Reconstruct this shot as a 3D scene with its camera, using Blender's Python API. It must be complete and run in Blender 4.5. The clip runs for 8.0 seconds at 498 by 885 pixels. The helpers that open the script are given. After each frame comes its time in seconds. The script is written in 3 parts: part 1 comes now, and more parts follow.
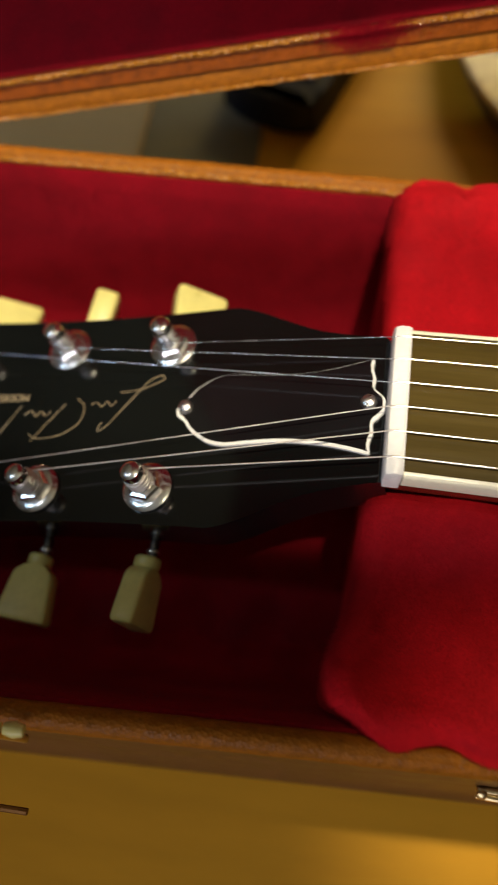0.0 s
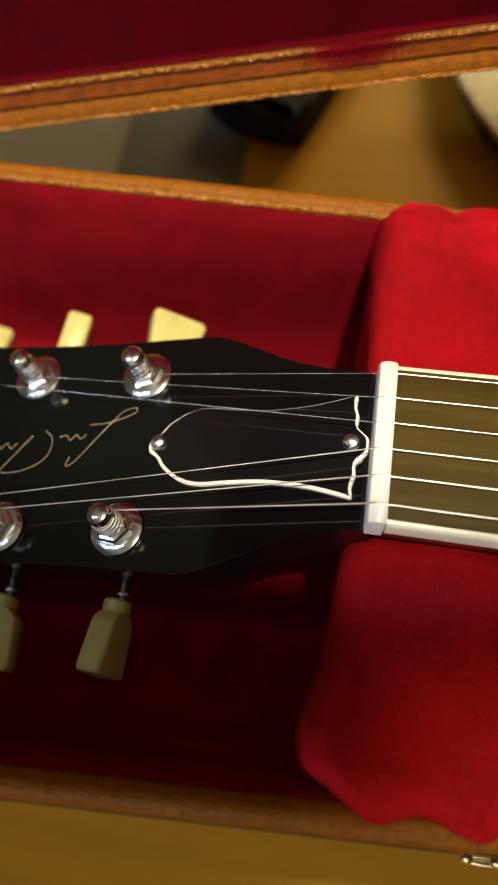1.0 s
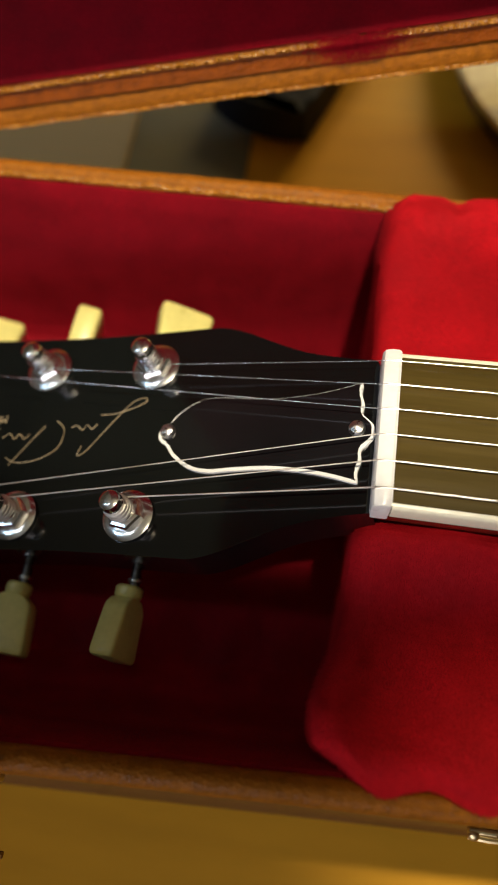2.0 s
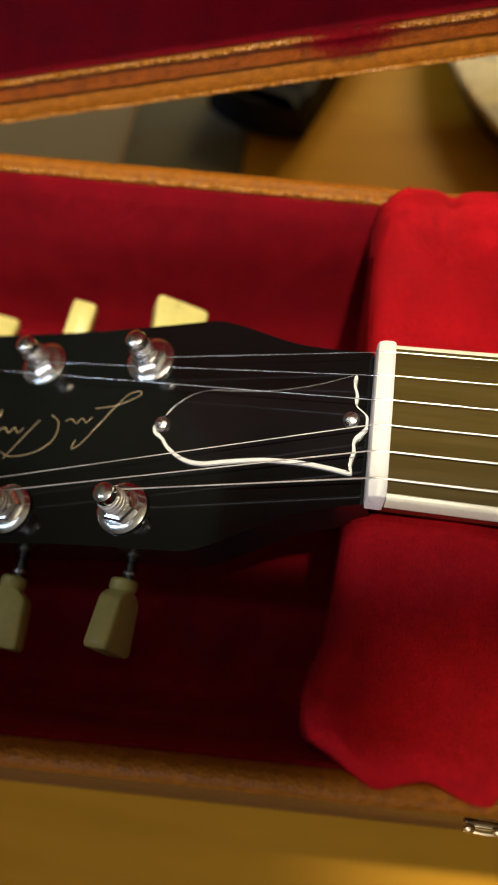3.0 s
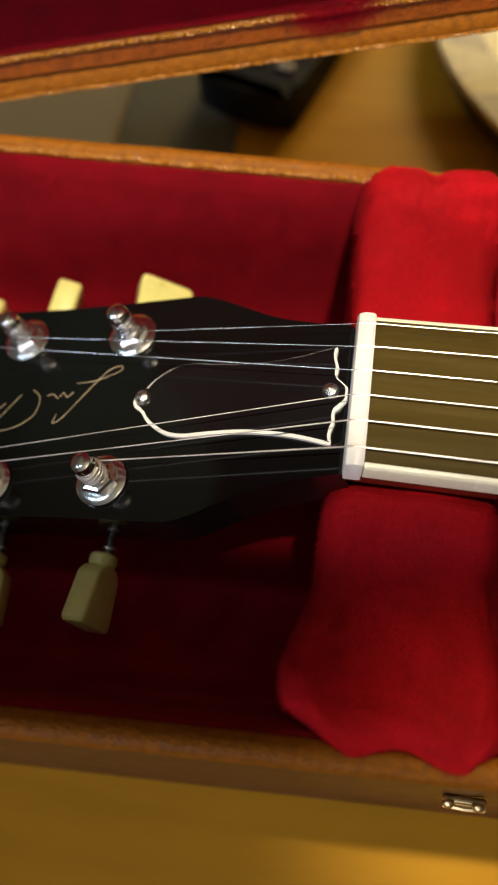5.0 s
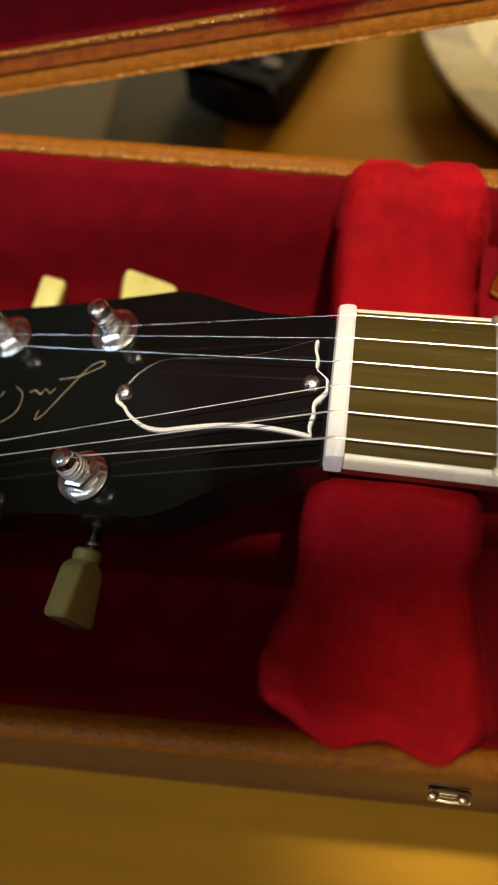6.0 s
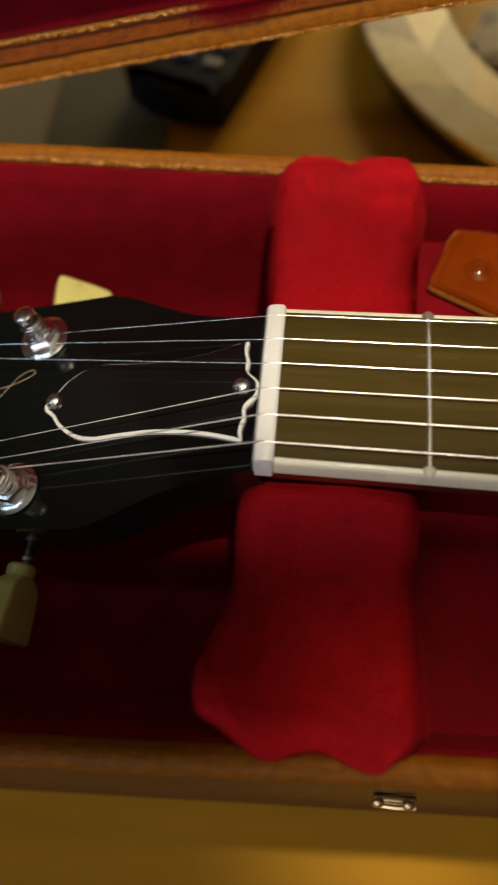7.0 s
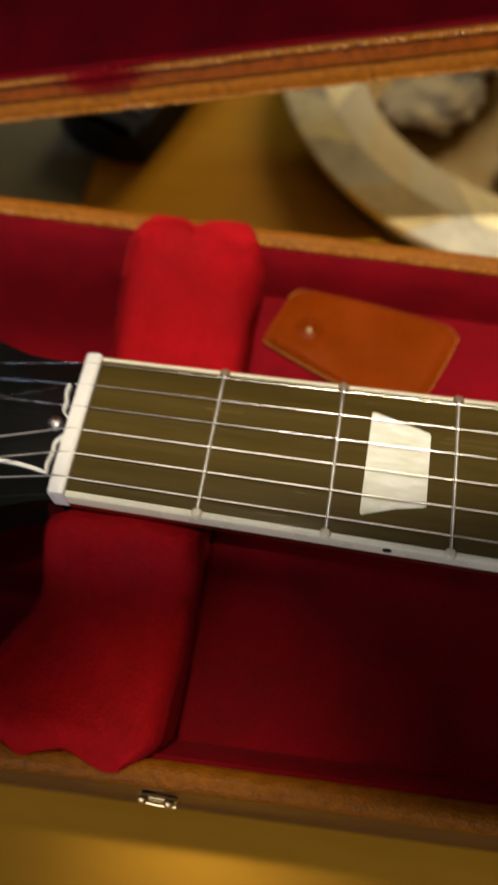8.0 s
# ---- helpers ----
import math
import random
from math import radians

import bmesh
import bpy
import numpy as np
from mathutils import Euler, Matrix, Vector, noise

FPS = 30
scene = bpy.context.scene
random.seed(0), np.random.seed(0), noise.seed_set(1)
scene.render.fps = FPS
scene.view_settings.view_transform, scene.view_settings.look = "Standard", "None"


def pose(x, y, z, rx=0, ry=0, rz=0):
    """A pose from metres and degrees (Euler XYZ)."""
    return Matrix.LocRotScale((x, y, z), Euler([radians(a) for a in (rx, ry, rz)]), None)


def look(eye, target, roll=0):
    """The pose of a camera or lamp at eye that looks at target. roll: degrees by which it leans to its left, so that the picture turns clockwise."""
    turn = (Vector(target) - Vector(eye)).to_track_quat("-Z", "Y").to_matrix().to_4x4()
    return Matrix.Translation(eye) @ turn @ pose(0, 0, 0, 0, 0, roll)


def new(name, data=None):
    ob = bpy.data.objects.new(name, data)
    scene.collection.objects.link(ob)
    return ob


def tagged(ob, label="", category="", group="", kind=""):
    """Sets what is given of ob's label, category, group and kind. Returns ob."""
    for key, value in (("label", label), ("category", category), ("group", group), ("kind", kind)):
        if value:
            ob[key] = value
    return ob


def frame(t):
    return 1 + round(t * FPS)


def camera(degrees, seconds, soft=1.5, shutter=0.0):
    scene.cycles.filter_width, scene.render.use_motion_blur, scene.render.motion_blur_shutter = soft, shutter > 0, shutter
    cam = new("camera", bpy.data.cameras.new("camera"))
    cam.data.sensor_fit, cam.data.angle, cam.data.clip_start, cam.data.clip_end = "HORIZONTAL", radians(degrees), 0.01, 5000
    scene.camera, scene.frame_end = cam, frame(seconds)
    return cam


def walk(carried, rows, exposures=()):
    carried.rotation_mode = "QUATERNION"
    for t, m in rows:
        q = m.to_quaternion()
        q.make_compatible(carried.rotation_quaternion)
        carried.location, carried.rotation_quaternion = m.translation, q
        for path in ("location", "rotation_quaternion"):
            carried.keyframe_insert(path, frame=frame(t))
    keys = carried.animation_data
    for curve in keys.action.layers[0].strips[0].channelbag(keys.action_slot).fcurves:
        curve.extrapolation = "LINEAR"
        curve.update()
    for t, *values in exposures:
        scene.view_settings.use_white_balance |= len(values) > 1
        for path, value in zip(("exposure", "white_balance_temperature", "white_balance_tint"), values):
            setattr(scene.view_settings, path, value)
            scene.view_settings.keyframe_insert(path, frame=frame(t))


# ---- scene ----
cam = camera(36.0, 8.0, 1.8, 0.35)
PATH = [
    (0, (-0.0200, -0.0950, 0.2750), (-0.2150, 0.7150, -1.5440), -6.00),
    (0.2, (-0.0222, -0.0892, 0.2725), (-0.2631, 0.6883, -1.5544), -9.11),
    (0.3, (-0.0254, -0.0885, 0.2716), (-0.2429, 0.7016, -1.5528), -7.25),
    (0.5, (-0.0280, -0.0840, 0.2710), (-0.2090, 0.7210, -1.5510), -5.00),
    (0.7, (-0.0249, -0.0799, 0.2693), (-0.1952, 0.7211, -1.5554), -4.04),
    (0.8, (-0.0219, -0.0798, 0.2686), (-0.1953, 0.7262, -1.5535), -4.60),
    (1, (-0.0190, -0.0800, 0.2690), (-0.1850, 0.7280, -1.5530), -3.80),
    (1.2, (-0.0196, -0.0791, 0.2707), (-0.1740, 0.7263, -1.5535), -3.50),
    (1.3, (-0.0192, -0.0802, 0.2711), (-0.1849, 0.7255, -1.5519), -4.26),
    (1.5, (-0.0190, -0.0820, 0.2720), (-0.2040, 0.7210, -1.5510), -5.50),
    (3, (-0.0170, -0.0870, 0.2700), (-0.1990, 0.7260, -1.5480), -5.30),
    (3.2, (-0.0179, -0.0864, 0.2702), (-0.1982, 0.7155, -1.5531), -5.76),
    (3.3, (-0.0190, -0.0871, 0.2701), (-0.1981, 0.7194, -1.5513), -5.68),
    (3.5, (-0.0200, -0.0900, 0.2670), (-0.1980, 0.7320, -1.5470), -4.50),
    (3.7, (-0.0209, -0.0874, 0.2660), (-0.1927, 0.6984, -1.5651), -4.53),
    (4, (-0.0200, -0.0910, 0.2640), (-0.1840, 0.7290, -1.5530), -3.50),
    (4.2, (-0.0187, -0.0878, 0.2664), (-0.1732, 0.7172, -1.5579), -3.26),
    (4.5, (-0.0150, -0.0920, 0.2660), (-0.1890, 0.7350, -1.5460), -4.30),
    (6, (-0.0050, -0.0960, 0.2630), (-0.1990, 0.7460, -1.5400), -6.00),
    (6.2, (-0.0039, -0.0948, 0.2647), (-0.1736, 0.7367, -1.5463), -5.16),
    (6.5, (-0.0010, -0.0950, 0.2670), (-0.1680, 0.7480, -1.5390), -5.50),
    (6.7, (0.0027, -0.0928, 0.2656), (-0.1707, 0.7404, -1.5444), -6.05),
    (7, (0.0070, -0.0920, 0.2590), (-0.1400, 0.7590, -1.5440), -5.10),
    (7.1, (0.0149, -0.0936, 0.2602), (-0.1611, 0.7780, -1.5313), -7.11),
    (7.2, (0.0221, -0.0908, 0.2633), (-0.1476, 0.7519, -1.5425), -6.76),
    (7.3, (0.0274, -0.0913, 0.2664), (-0.1113, 0.7681, -1.5342), -4.90),
    (7.4, (0.0369, -0.0925, 0.2717), (-0.1115, 0.7704, -1.5265), -5.24),
    (7.5, (0.0440, -0.0920, 0.2730), (-0.1130, 0.7650, -1.5270), -4.50),
    (7.6, (0.0491, -0.0912, 0.2728), (-0.0960, 0.7636, -1.5295), -2.74),
    (7.7, (0.0544, -0.0888, 0.2741), (-0.0868, 0.7505, -1.5357), -2.22),
    (7.8, (0.0585, -0.0875, 0.2734), (-0.0818, 0.7574, -1.5339), -1.59),
    (7.9, (0.0642, -0.0840, 0.2760), (-0.0921, 0.7431, -1.5383), -2.64),
    (8, (0.0640, -0.0860, 0.2840), (-0.1200, 0.7620, -1.5190), -3.30),
]
walk(cam, [(t, look(eye, target, roll)) for t, eye, target, roll in PATH], exposures=[(0, 0.0), (4.5, 0.0), (6.2, -0.20), (7.0, -0.58), (7.5, -0.36), (8, -0.38)])

# lens opening of a small close-up camera, focused on the nut
cam.data.dof.use_dof = True
cam.data.dof.focus_distance = 0.192
cam.data.dof.aperture_fstop = 9.5

# ---- world and lights ----
world = bpy.data.worlds.new("room_air")
scene.world = world
world.use_nodes = True
world.node_tree.nodes["Background"].inputs["Color"].default_value = (0.9, 0.7, 0.5, 1)
world.node_tree.nodes["Background"].inputs["Strength"].default_value = 0.02


def lamp(name, kind, m, energy, color):
    data = bpy.data.lights.new(name, kind)
    data.energy, data.color = energy, color
    ob = new(name, data)
    ob.matrix_world = m
    return ob, data


# Unseen lamp overhead; its cone edge stands in for a shadow over the front.
_, key = lamp("overhead_key_light", "SPOT", look((0.15, -0.23, 1.40), (-0.08, 0.85, 0.0)), 100.0, (1.0, 0.86, 0.63))
key.spot_size, key.spot_blend, key.shadow_soft_size = radians(57.3), 0.05, 0.012
# Added narrow spot: makes the lit patch on the cradle's right and the table.
_, spill = lamp("added_patch_spot", "SPOT", look((0.050, 0.17, 1.38), (0.044, -0.086, 0.06)), 50.0, (1.0, 0.82, 0.52))
spill.spot_size, spill.spot_blend, spill.shadow_soft_size = radians(3.9), 0.9, 0.03
# Added fill with no known source, to lift the table front and buttons.
_, fill = lamp("added_front_fill", "AREA", look((-0.35, -1.85, 0.70), (0, -0.1, 0.0)), 12.6, (0.94, 0.90, 1.0))
fill.shape, fill.size, fill.size_y = "RECTANGLE", 1.4, 0.7
# Unseen warm light behind the case, placed after the lid's shadow line on the table.
_, rear = lamp("rear_area_light", "AREA", look((0.45, 1.90, 0.95), (0, 0.2, 0.0)), 21.0, (1.0, 0.70, 0.30))
rear.shape, rear.size, rear.size_y = "RECTANGLE", 0.8, 0.8
# Unseen cool light from the left; cone cut so the case front stays dark.
_, cool = lamp("left_cool_spot", "SPOT", look((-0.92, -0.10, 1.38), (0.05, 0.75, 0.0)), 7.8, (0.84, 0.90, 1.0))
cool.spot_size, cool.spot_blend, cool.shadow_soft_size = radians(49.0), 0.05, 0.09
# Added blue spot that tints the strings and metal from the left.
_, left_blue = lamp("added_blue_spot", "SPOT", look((-1.25, -0.12, 1.15), (0.10, 0.75, 0.0)), 5.5, (0.52, 0.74, 1.0))
left_blue.spot_size, left_blue.spot_blend, left_blue.shadow_soft_size = radians(50.0), 0.05, 0.09


# ---- materials ----
def material(name, base, rough=0.5, metal=0.0, vary=0.25, scale=60.0, fine=600.0, bump=0.0, depth=0.0005, sheen=0.0,
             tint=None, stretch=(1, 1, 1), coat=0.0, by_object=0.0, by_strand=0.0, spec=0.5, cells=0.0):
    """A surface with blotches and grain at two scales, relief, and a variation from piece to piece."""
    m = bpy.data.materials.new(name)
    m.use_nodes = True
    n, l = m.node_tree.nodes, m.node_tree.links
    b = n["Principled BSDF"]
    b.inputs["Metallic"].default_value = metal
    b.inputs["Specular IOR Level"].default_value = spec
    b.inputs["Coat Weight"].default_value = coat
    b.inputs["Coat Roughness"].default_value = 0.06
    b.inputs["Sheen Weight"].default_value = sheen
    b.inputs["Sheen Roughness"].default_value = 0.4
    if sheen:
        b.inputs["Sheen Tint"].default_value = (*[min(1, c * 2.2 + 0.05) for c in base], 1)
    tc, mp = n.new("ShaderNodeTexCoord"), n.new("ShaderNodeMapping")
    mp.inputs["Scale"].default_value = stretch
    l.new(tc.outputs["Object"], mp.inputs["Vector"])
    big, small = n.new("ShaderNodeTexNoise"), n.new("ShaderNodeTexNoise")
    big.inputs["Scale"].default_value, big.inputs["Detail"].default_value = scale, 5
    small.inputs["Scale"].default_value, small.inputs["Detail"].default_value = fine, 3
    for t in (big, small):
        l.new(mp.outputs["Vector"], t.inputs["Vector"])
    mixed = n.new("ShaderNodeMath")
    mixed.operation = "ADD"
    half = n.new("ShaderNodeMath")
    half.operation, half.inputs[1].default_value = "MULTIPLY", 0.5
    l.new(small.outputs["Fac"], half.inputs[0])
    l.new(big.outputs["Fac"], mixed.inputs[0])
    l.new(half.outputs[0], mixed.inputs[1])
    ramp = n.new("ShaderNodeValToRGB")
    ramp.color_ramp.elements[0].position, ramp.color_ramp.elements[1].position = 0.5, 1.0
    other = tint or [c * (1 - vary) for c in base]
    ramp.color_ramp.elements[0].color = (*other, 1)
    ramp.color_ramp.elements[1].color = (*[min(1, c * (1 + vary * 0.5)) for c in base], 1)
    l.new(mixed.outputs[0], ramp.inputs["Fac"])
    out = ramp.outputs["Color"]
    if by_object:
        info, hsv, rng = n.new("ShaderNodeObjectInfo"), n.new("ShaderNodeHueSaturation"), n.new("ShaderNodeMapRange")
        rng.inputs["To Min"].default_value, rng.inputs["To Max"].default_value = 1 - by_object, 1 + by_object
        l.new(info.outputs["Random"], rng.inputs["Value"])
        l.new(rng.outputs["Result"], hsv.inputs["Value"])
        l.new(out, hsv.inputs["Color"])
        out = hsv.outputs["Color"]
    if by_strand:
        geo, hsv, rng = n.new("ShaderNodeNewGeometry"), n.new("ShaderNodeHueSaturation"), n.new("ShaderNodeMapRange")
        rng.inputs["To Min"].default_value, rng.inputs["To Max"].default_value = 1 - by_strand, 1 + by_strand
        l.new(geo.outputs["Random Per Island"], rng.inputs["Value"])
        l.new(rng.outputs["Result"], hsv.inputs["Value"])
        l.new(out, hsv.inputs["Color"])
        out = hsv.outputs["Color"]
    l.new(out, b.inputs["Base Color"])
    rr = n.new("ShaderNodeMapRange")
    rr.inputs["From Min"].default_value, rr.inputs["From Max"].default_value = 0.3, 0.7
    rr.inputs["To Min"].default_value, rr.inputs["To Max"].default_value = rough * 0.8, min(1, rough * 1.2)
    l.new(big.outputs["Fac"], rr.inputs["Value"])
    l.new(rr.outputs["Result"], b.inputs["Roughness"])
    if bump:
        bp = n.new("ShaderNodeBump")
        bp.inputs["Strength"].default_value, bp.inputs["Distance"].default_value = bump, depth
        if cells:
            v = n.new("ShaderNodeTexVoronoi")
            v.inputs["Scale"].default_value = cells
            v.feature = "F1"
            l.new(mp.outputs["Vector"], v.inputs["Vector"])
            l.new(v.outputs["Distance"], bp.inputs["Height"])
        else:
            l.new(mixed.outputs[0], bp.inputs["Height"])
        l.new(bp.outputs["Normal"], b.inputs["Normal"])
    return m


M_PLUSH = material("red_plush", (0.42, 0.006, 0.011), 0.9, vary=0.3, scale=70, fine=1500, bump=0.35, depth=0.0006, sheen=0.2, spec=0.1)
M_PILE = material("red_plush_pile", (0.54, 0.008, 0.015), 0.85, vary=0.28, scale=40, fine=500, sheen=0.15, spec=0.1, by_strand=0.07)
M_LINING = material("red_lining", (0.24, 0.0033, 0.010), 0.9, vary=0.35, scale=55, fine=1100, bump=0.35, depth=0.0008, sheen=0.10, spec=0.1)
M_NAP = material("red_lining_nap", (0.29, 0.004, 0.012), 0.88, vary=0.4, scale=60, fine=900, sheen=0.10, spec=0.1, by_strand=0.22)
M_TOLEX = material("brown_leathercloth", (0.150, 0.058, 0.014), 0.4, vary=0.3, scale=90, fine=800, bump=0.45, depth=0.0003, cells=1900)
M_TRIM = material("tan_leathercloth_edge", (0.32, 0.106, 0.006), 0.48, spec=0.16, vary=0.4, tint=(0.21, 0.070, 0.004), scale=420, fine=2000, bump=0.45, depth=0.0005, cells=1100)
M_BEAD = material("worn_golden_bead", (0.46, 0.20, 0.022), 0.24, spec=0.8, vary=0.45, tint=(0.30, 0.10, 0.008), scale=700, fine=2600, bump=0.9, depth=0.0010, cells=800)
M_STRIP = material("red_brown_leathercloth", (0.27, 0.064, 0.004), 0.42, spec=0.18, vary=0.4, scale=300, fine=1800, bump=0.4, depth=0.0005, cells=1100)
M_BLACK = material("black_gloss_lacquer", (0.004, 0.005, 0.005), 0.11, vary=0.2, scale=30, coat=0.3)
M_MAHOGANY = material("mahogany_neck", (0.10, 0.028, 0.012), 0.25, vary=0.4, scale=50, stretch=(0.15, 1, 1), coat=0.4)
M_ROSEWOOD = material("rosewood", (0.079, 0.055, 0.013), 0.24, vary=0.28, scale=160, fine=900, bump=0.25, depth=0.0002, stretch=(0.06, 1, 1))
M_BONE = material("white_nut", (0.86, 0.86, 0.85), 0.3, vary=0.06)
M_BINDING = material("cream_binding", (0.91, 0.88, 0.69), 0.28, vary=0.1, scale=60)
# Darker tone for the nibs on the far side only.
M_NIB = material("dark_binding_nib", (0.22, 0.16, 0.12), 0.35, vary=0.2, scale=300)
M_NICKEL = material("nickel", (0.93, 0.91, 0.88), 0.52, metal=1.0, vary=0.12, scale=200)
M_CHROME = material("chrome", (0.96, 0.95, 0.92), 0.21, metal=1.0, vary=0.08, scale=200)
M_SCREW = material("worn_screw_nickel", (0.68, 0.67, 0.65), 0.30, metal=1.0, vary=0.3, scale=900, fine=2500, bump=0.6, depth=0.0003)
M_STEEL = material("plain_steel_wire", (0.74, 0.74, 0.75), 0.26, metal=1.0, vary=0.1)
M_WOUND = material("wound_nickel_wire", (0.88, 0.84, 0.78), 0.45, metal=1.0, vary=0.12, fine=3000)
# Nickel coloured dark to carry the headstock's shade on shafts and housings.
M_SHAFT = material("shade_darkened_nickel", (0.20, 0.19, 0.18), 0.35, metal=1.0, vary=0.2, scale=200)
M_KNOB = material("cream_plastic", (0.75, 0.68, 0.235), 0.33, vary=0.14, scale=80, fine=500)
M_COVER_W = material("white_plastic_layer", (0.85, 0.85, 0.83), 0.3, vary=0.05)
M_COVER_B = material("black_plastic_plate", (0.007, 0.007, 0.008), 0.12, vary=0.2, coat=0.4)
M_GOLD = material("gold_silkscreen", (0.70, 0.57, 0.36), 0.35, metal=0.5, vary=0.15, scale=300)
M_DOT = material("black_side_dot", (0.01, 0.01, 0.01), 0.4)
M_LEATHER = material("orange_leather", (0.25, 0.038, 0.0004), 0.45, spec=0.12, vary=0.25, scale=45, fine=700, bump=0.3, depth=0.0004)
M_LEATHER_EDGE = material("raw_leather_edge", (0.80, 0.38, 0.06), 0.7, vary=0.3, scale=200)
M_BRASS = material("polished_brass", (0.80, 0.64, 0.34), 0.33, metal=1.0, vary=0.15, scale=150)
M_TARNISH = material("tarnished_brass", (0.20, 0.10, 0.035), 0.4, metal=1.0, vary=0.3, scale=200)
M_TABLE = material("oiled_table_wood", (0.79, 0.40, 0.026), 0.5, vary=0.16, scale=14, fine=120, bump=0.1, depth=0.0003, stretch=(0.2, 1, 1), spec=0.18)
M_REMOTE = material("black_plastic", (0.011, 0.016, 0.030), 0.7, spec=0.25, vary=0.3, scale=100, bump=0.1)
M_BLUE = material("blue_rubber", (0.02, 0.06, 0.22), 0.5)
M_GREYB = material("grey_rubber", (0.40, 0.38, 0.36), 0.5)
M_ORANGE = material("orange_rubber", (0.6, 0.25, 0.04), 0.5)
M_MAT = material("grey_green_cloth", (0.17, 0.165, 0.11), 0.9, vary=0.25, scale=30, fine=900, bump=0.3)
M_PAPER = material("grey_paper", (0.30, 0.262, 0.168), 0.8, vary=0.12, scale=20)
M_SHELL = material("pale_shell_segment", (0.95, 0.85, 0.55), 0.3, vary=0.3, scale=45, fine=200, by_object=0.2)
M_SHELL_TAN = material("tan_shell_segment", (0.66, 0.52, 0.26), 0.3, vary=0.3, scale=45, fine=200, by_object=0.2)
M_SHELL_GREY = material("grey_shell_segment", (0.54, 0.52, 0.45), 0.3, vary=0.3, scale=45, fine=200, by_object=0.2)
M_DISH = material("brown_dish", (0.46, 0.27, 0.045), 0.5, vary=0.4, scale=30)
M_TISSUE = material("crumpled_tissue", (0.84, 0.74, 0.48), 0.8, vary=0.2, scale=60)
# Dark brown for the pebbles and for the shade strip under the dish rim.
M_DARKBIT = material("pebble_and_dish_shade_brown", (0.06, 0.05, 0.045), 0.6, vary=0.4, scale=90)
M_WALL = material("grey_wall_paint", (0.165, 0.178, 0.174), 0.85, vary=0.1, scale=3, fine=60)
# Unseen ceiling, tinted and raised in tone for what the headstock reflects.
M_CEIL = material("tinted_reflecting_ceiling", (0.62, 0.74, 0.76), 0.9, vary=0.05, scale=3, fine=60)
M_FLOOR = material("floor_boards", (0.22, 0.13, 0.06), 0.5, vary=0.4, scale=6, fine=60, stretch=(0.2, 1, 1))
M_PEARL = material("pearl_inlay", (0.97, 0.98, 0.92), 0.25, vary=0.1, scale=240, fine=600, stretch=(0.35, 1.3, 1), coat=0.3, tint=(0.72, 0.74, 0.58))

# ---- helpers for parts ----
BASE = {}


def thing(name, at, label, category, group="", kind=""):
    ob = new(name)
    ob.empty_display_size = 0.02
    ob.location = at
    BASE[ob.name] = Vector(at)
    return tagged(ob, label, category, group, kind)


def part(name, bm, mat, parent=None, label="", smooth=True, m=None):
    """Links a bmesh, given in world metres, as one mesh under a thing or a part."""
    if m is not None:
        bm.transform(m)
    base = BASE[parent.name] if parent else Vector((0, 0, 0))
    bm.transform(Matrix.Translation(-base))
    bmesh.ops.recalc_face_normals(bm, faces=bm.faces)
    me = bpy.data.meshes.new(name)
    bm.to_mesh(me)
    bm.free()
    for mt in (mat if isinstance(mat, (list, tuple)) else (mat,)):
        me.materials.append(mt)
    if smooth:
        for p in me.polygons:
            p.use_smooth = True
        me.set_sharp_from_angle(angle=radians(35))
    ob = new(name, me)
    if parent:
        ob.parent = parent
        BASE[ob.name] = base
    if label:
        tagged(ob, label)
    return ob


def box(x0, x1, y0, y1, z0, z1, bevel=0.0, seg=2):
    bm = bmesh.new()
    bmesh.ops.create_cube(bm, size=1)
    bm.transform(Matrix.Translation(((x0 + x1) / 2, (y0 + y1) / 2, (z0 + z1) / 2)) @ Matrix.Diagonal((x1 - x0, y1 - y0, z1 - z0, 1)))
    if bevel:
        bmesh.ops.bevel(bm, geom=bm.edges[:], offset=bevel, segments=seg, affect="EDGES", profile=0.5)
    return bm


def prism(outline, z0, z1, bevel=0.0, seg=2):
    """A plate of that outline (x, y), with its upper and lower edges rounded."""
    bm = bmesh.new()
    low = [bm.verts.new((x, y, z0)) for x, y in outline]
    top = [bm.verts.new((x, y, z1)) for x, y in outline]
    n = len(outline)
    ft = bm.faces.new(top)
    bm.faces.new(low[::-1])
    for i in range(n):
        bm.faces.new((low[i], low[(i + 1) % n], top[(i + 1) % n], top[i]))
    if bevel:
        bmesh.ops.bevel(bm, geom=list(ft.edges), offset=bevel, segments=seg, affect="EDGES", profile=0.5)
        bm.normal_update()
        flat = max((f for f in bm.faces if abs(f.normal.z) > 0.9 and f.calc_center_median().z > (z0 + z1) / 2), key=lambda f: f.calc_area())
        bmesh.ops.inset_individual(bm, faces=[flat], thickness=bevel * 0.3)
    return bm


def lathe(profile, seg=32):
    """A body turned round z from (radius, height) pairs."""
    bm = bmesh.new()
    rings = []
    for r, z in profile:
        if r < 1e-6:
            rings.append([bm.verts.new((0, 0, z))])
        else:
            rings.append([bm.verts.new((r * math.cos(2 * math.pi * k / seg), r * math.sin(2 * math.pi * k / seg), z)) for k in range(seg)])
    for a, b in zip(rings, rings[1:]):
        for k in range(seg):
            j = (k + 1) % seg
            f = [a[k % len(a)], a[j % len(a)], b[j % len(b)], b[k % len(b)]]
            f = list(dict.fromkeys(f))
            if len(f) > 2:
                bm.faces.new(f)
    return bm


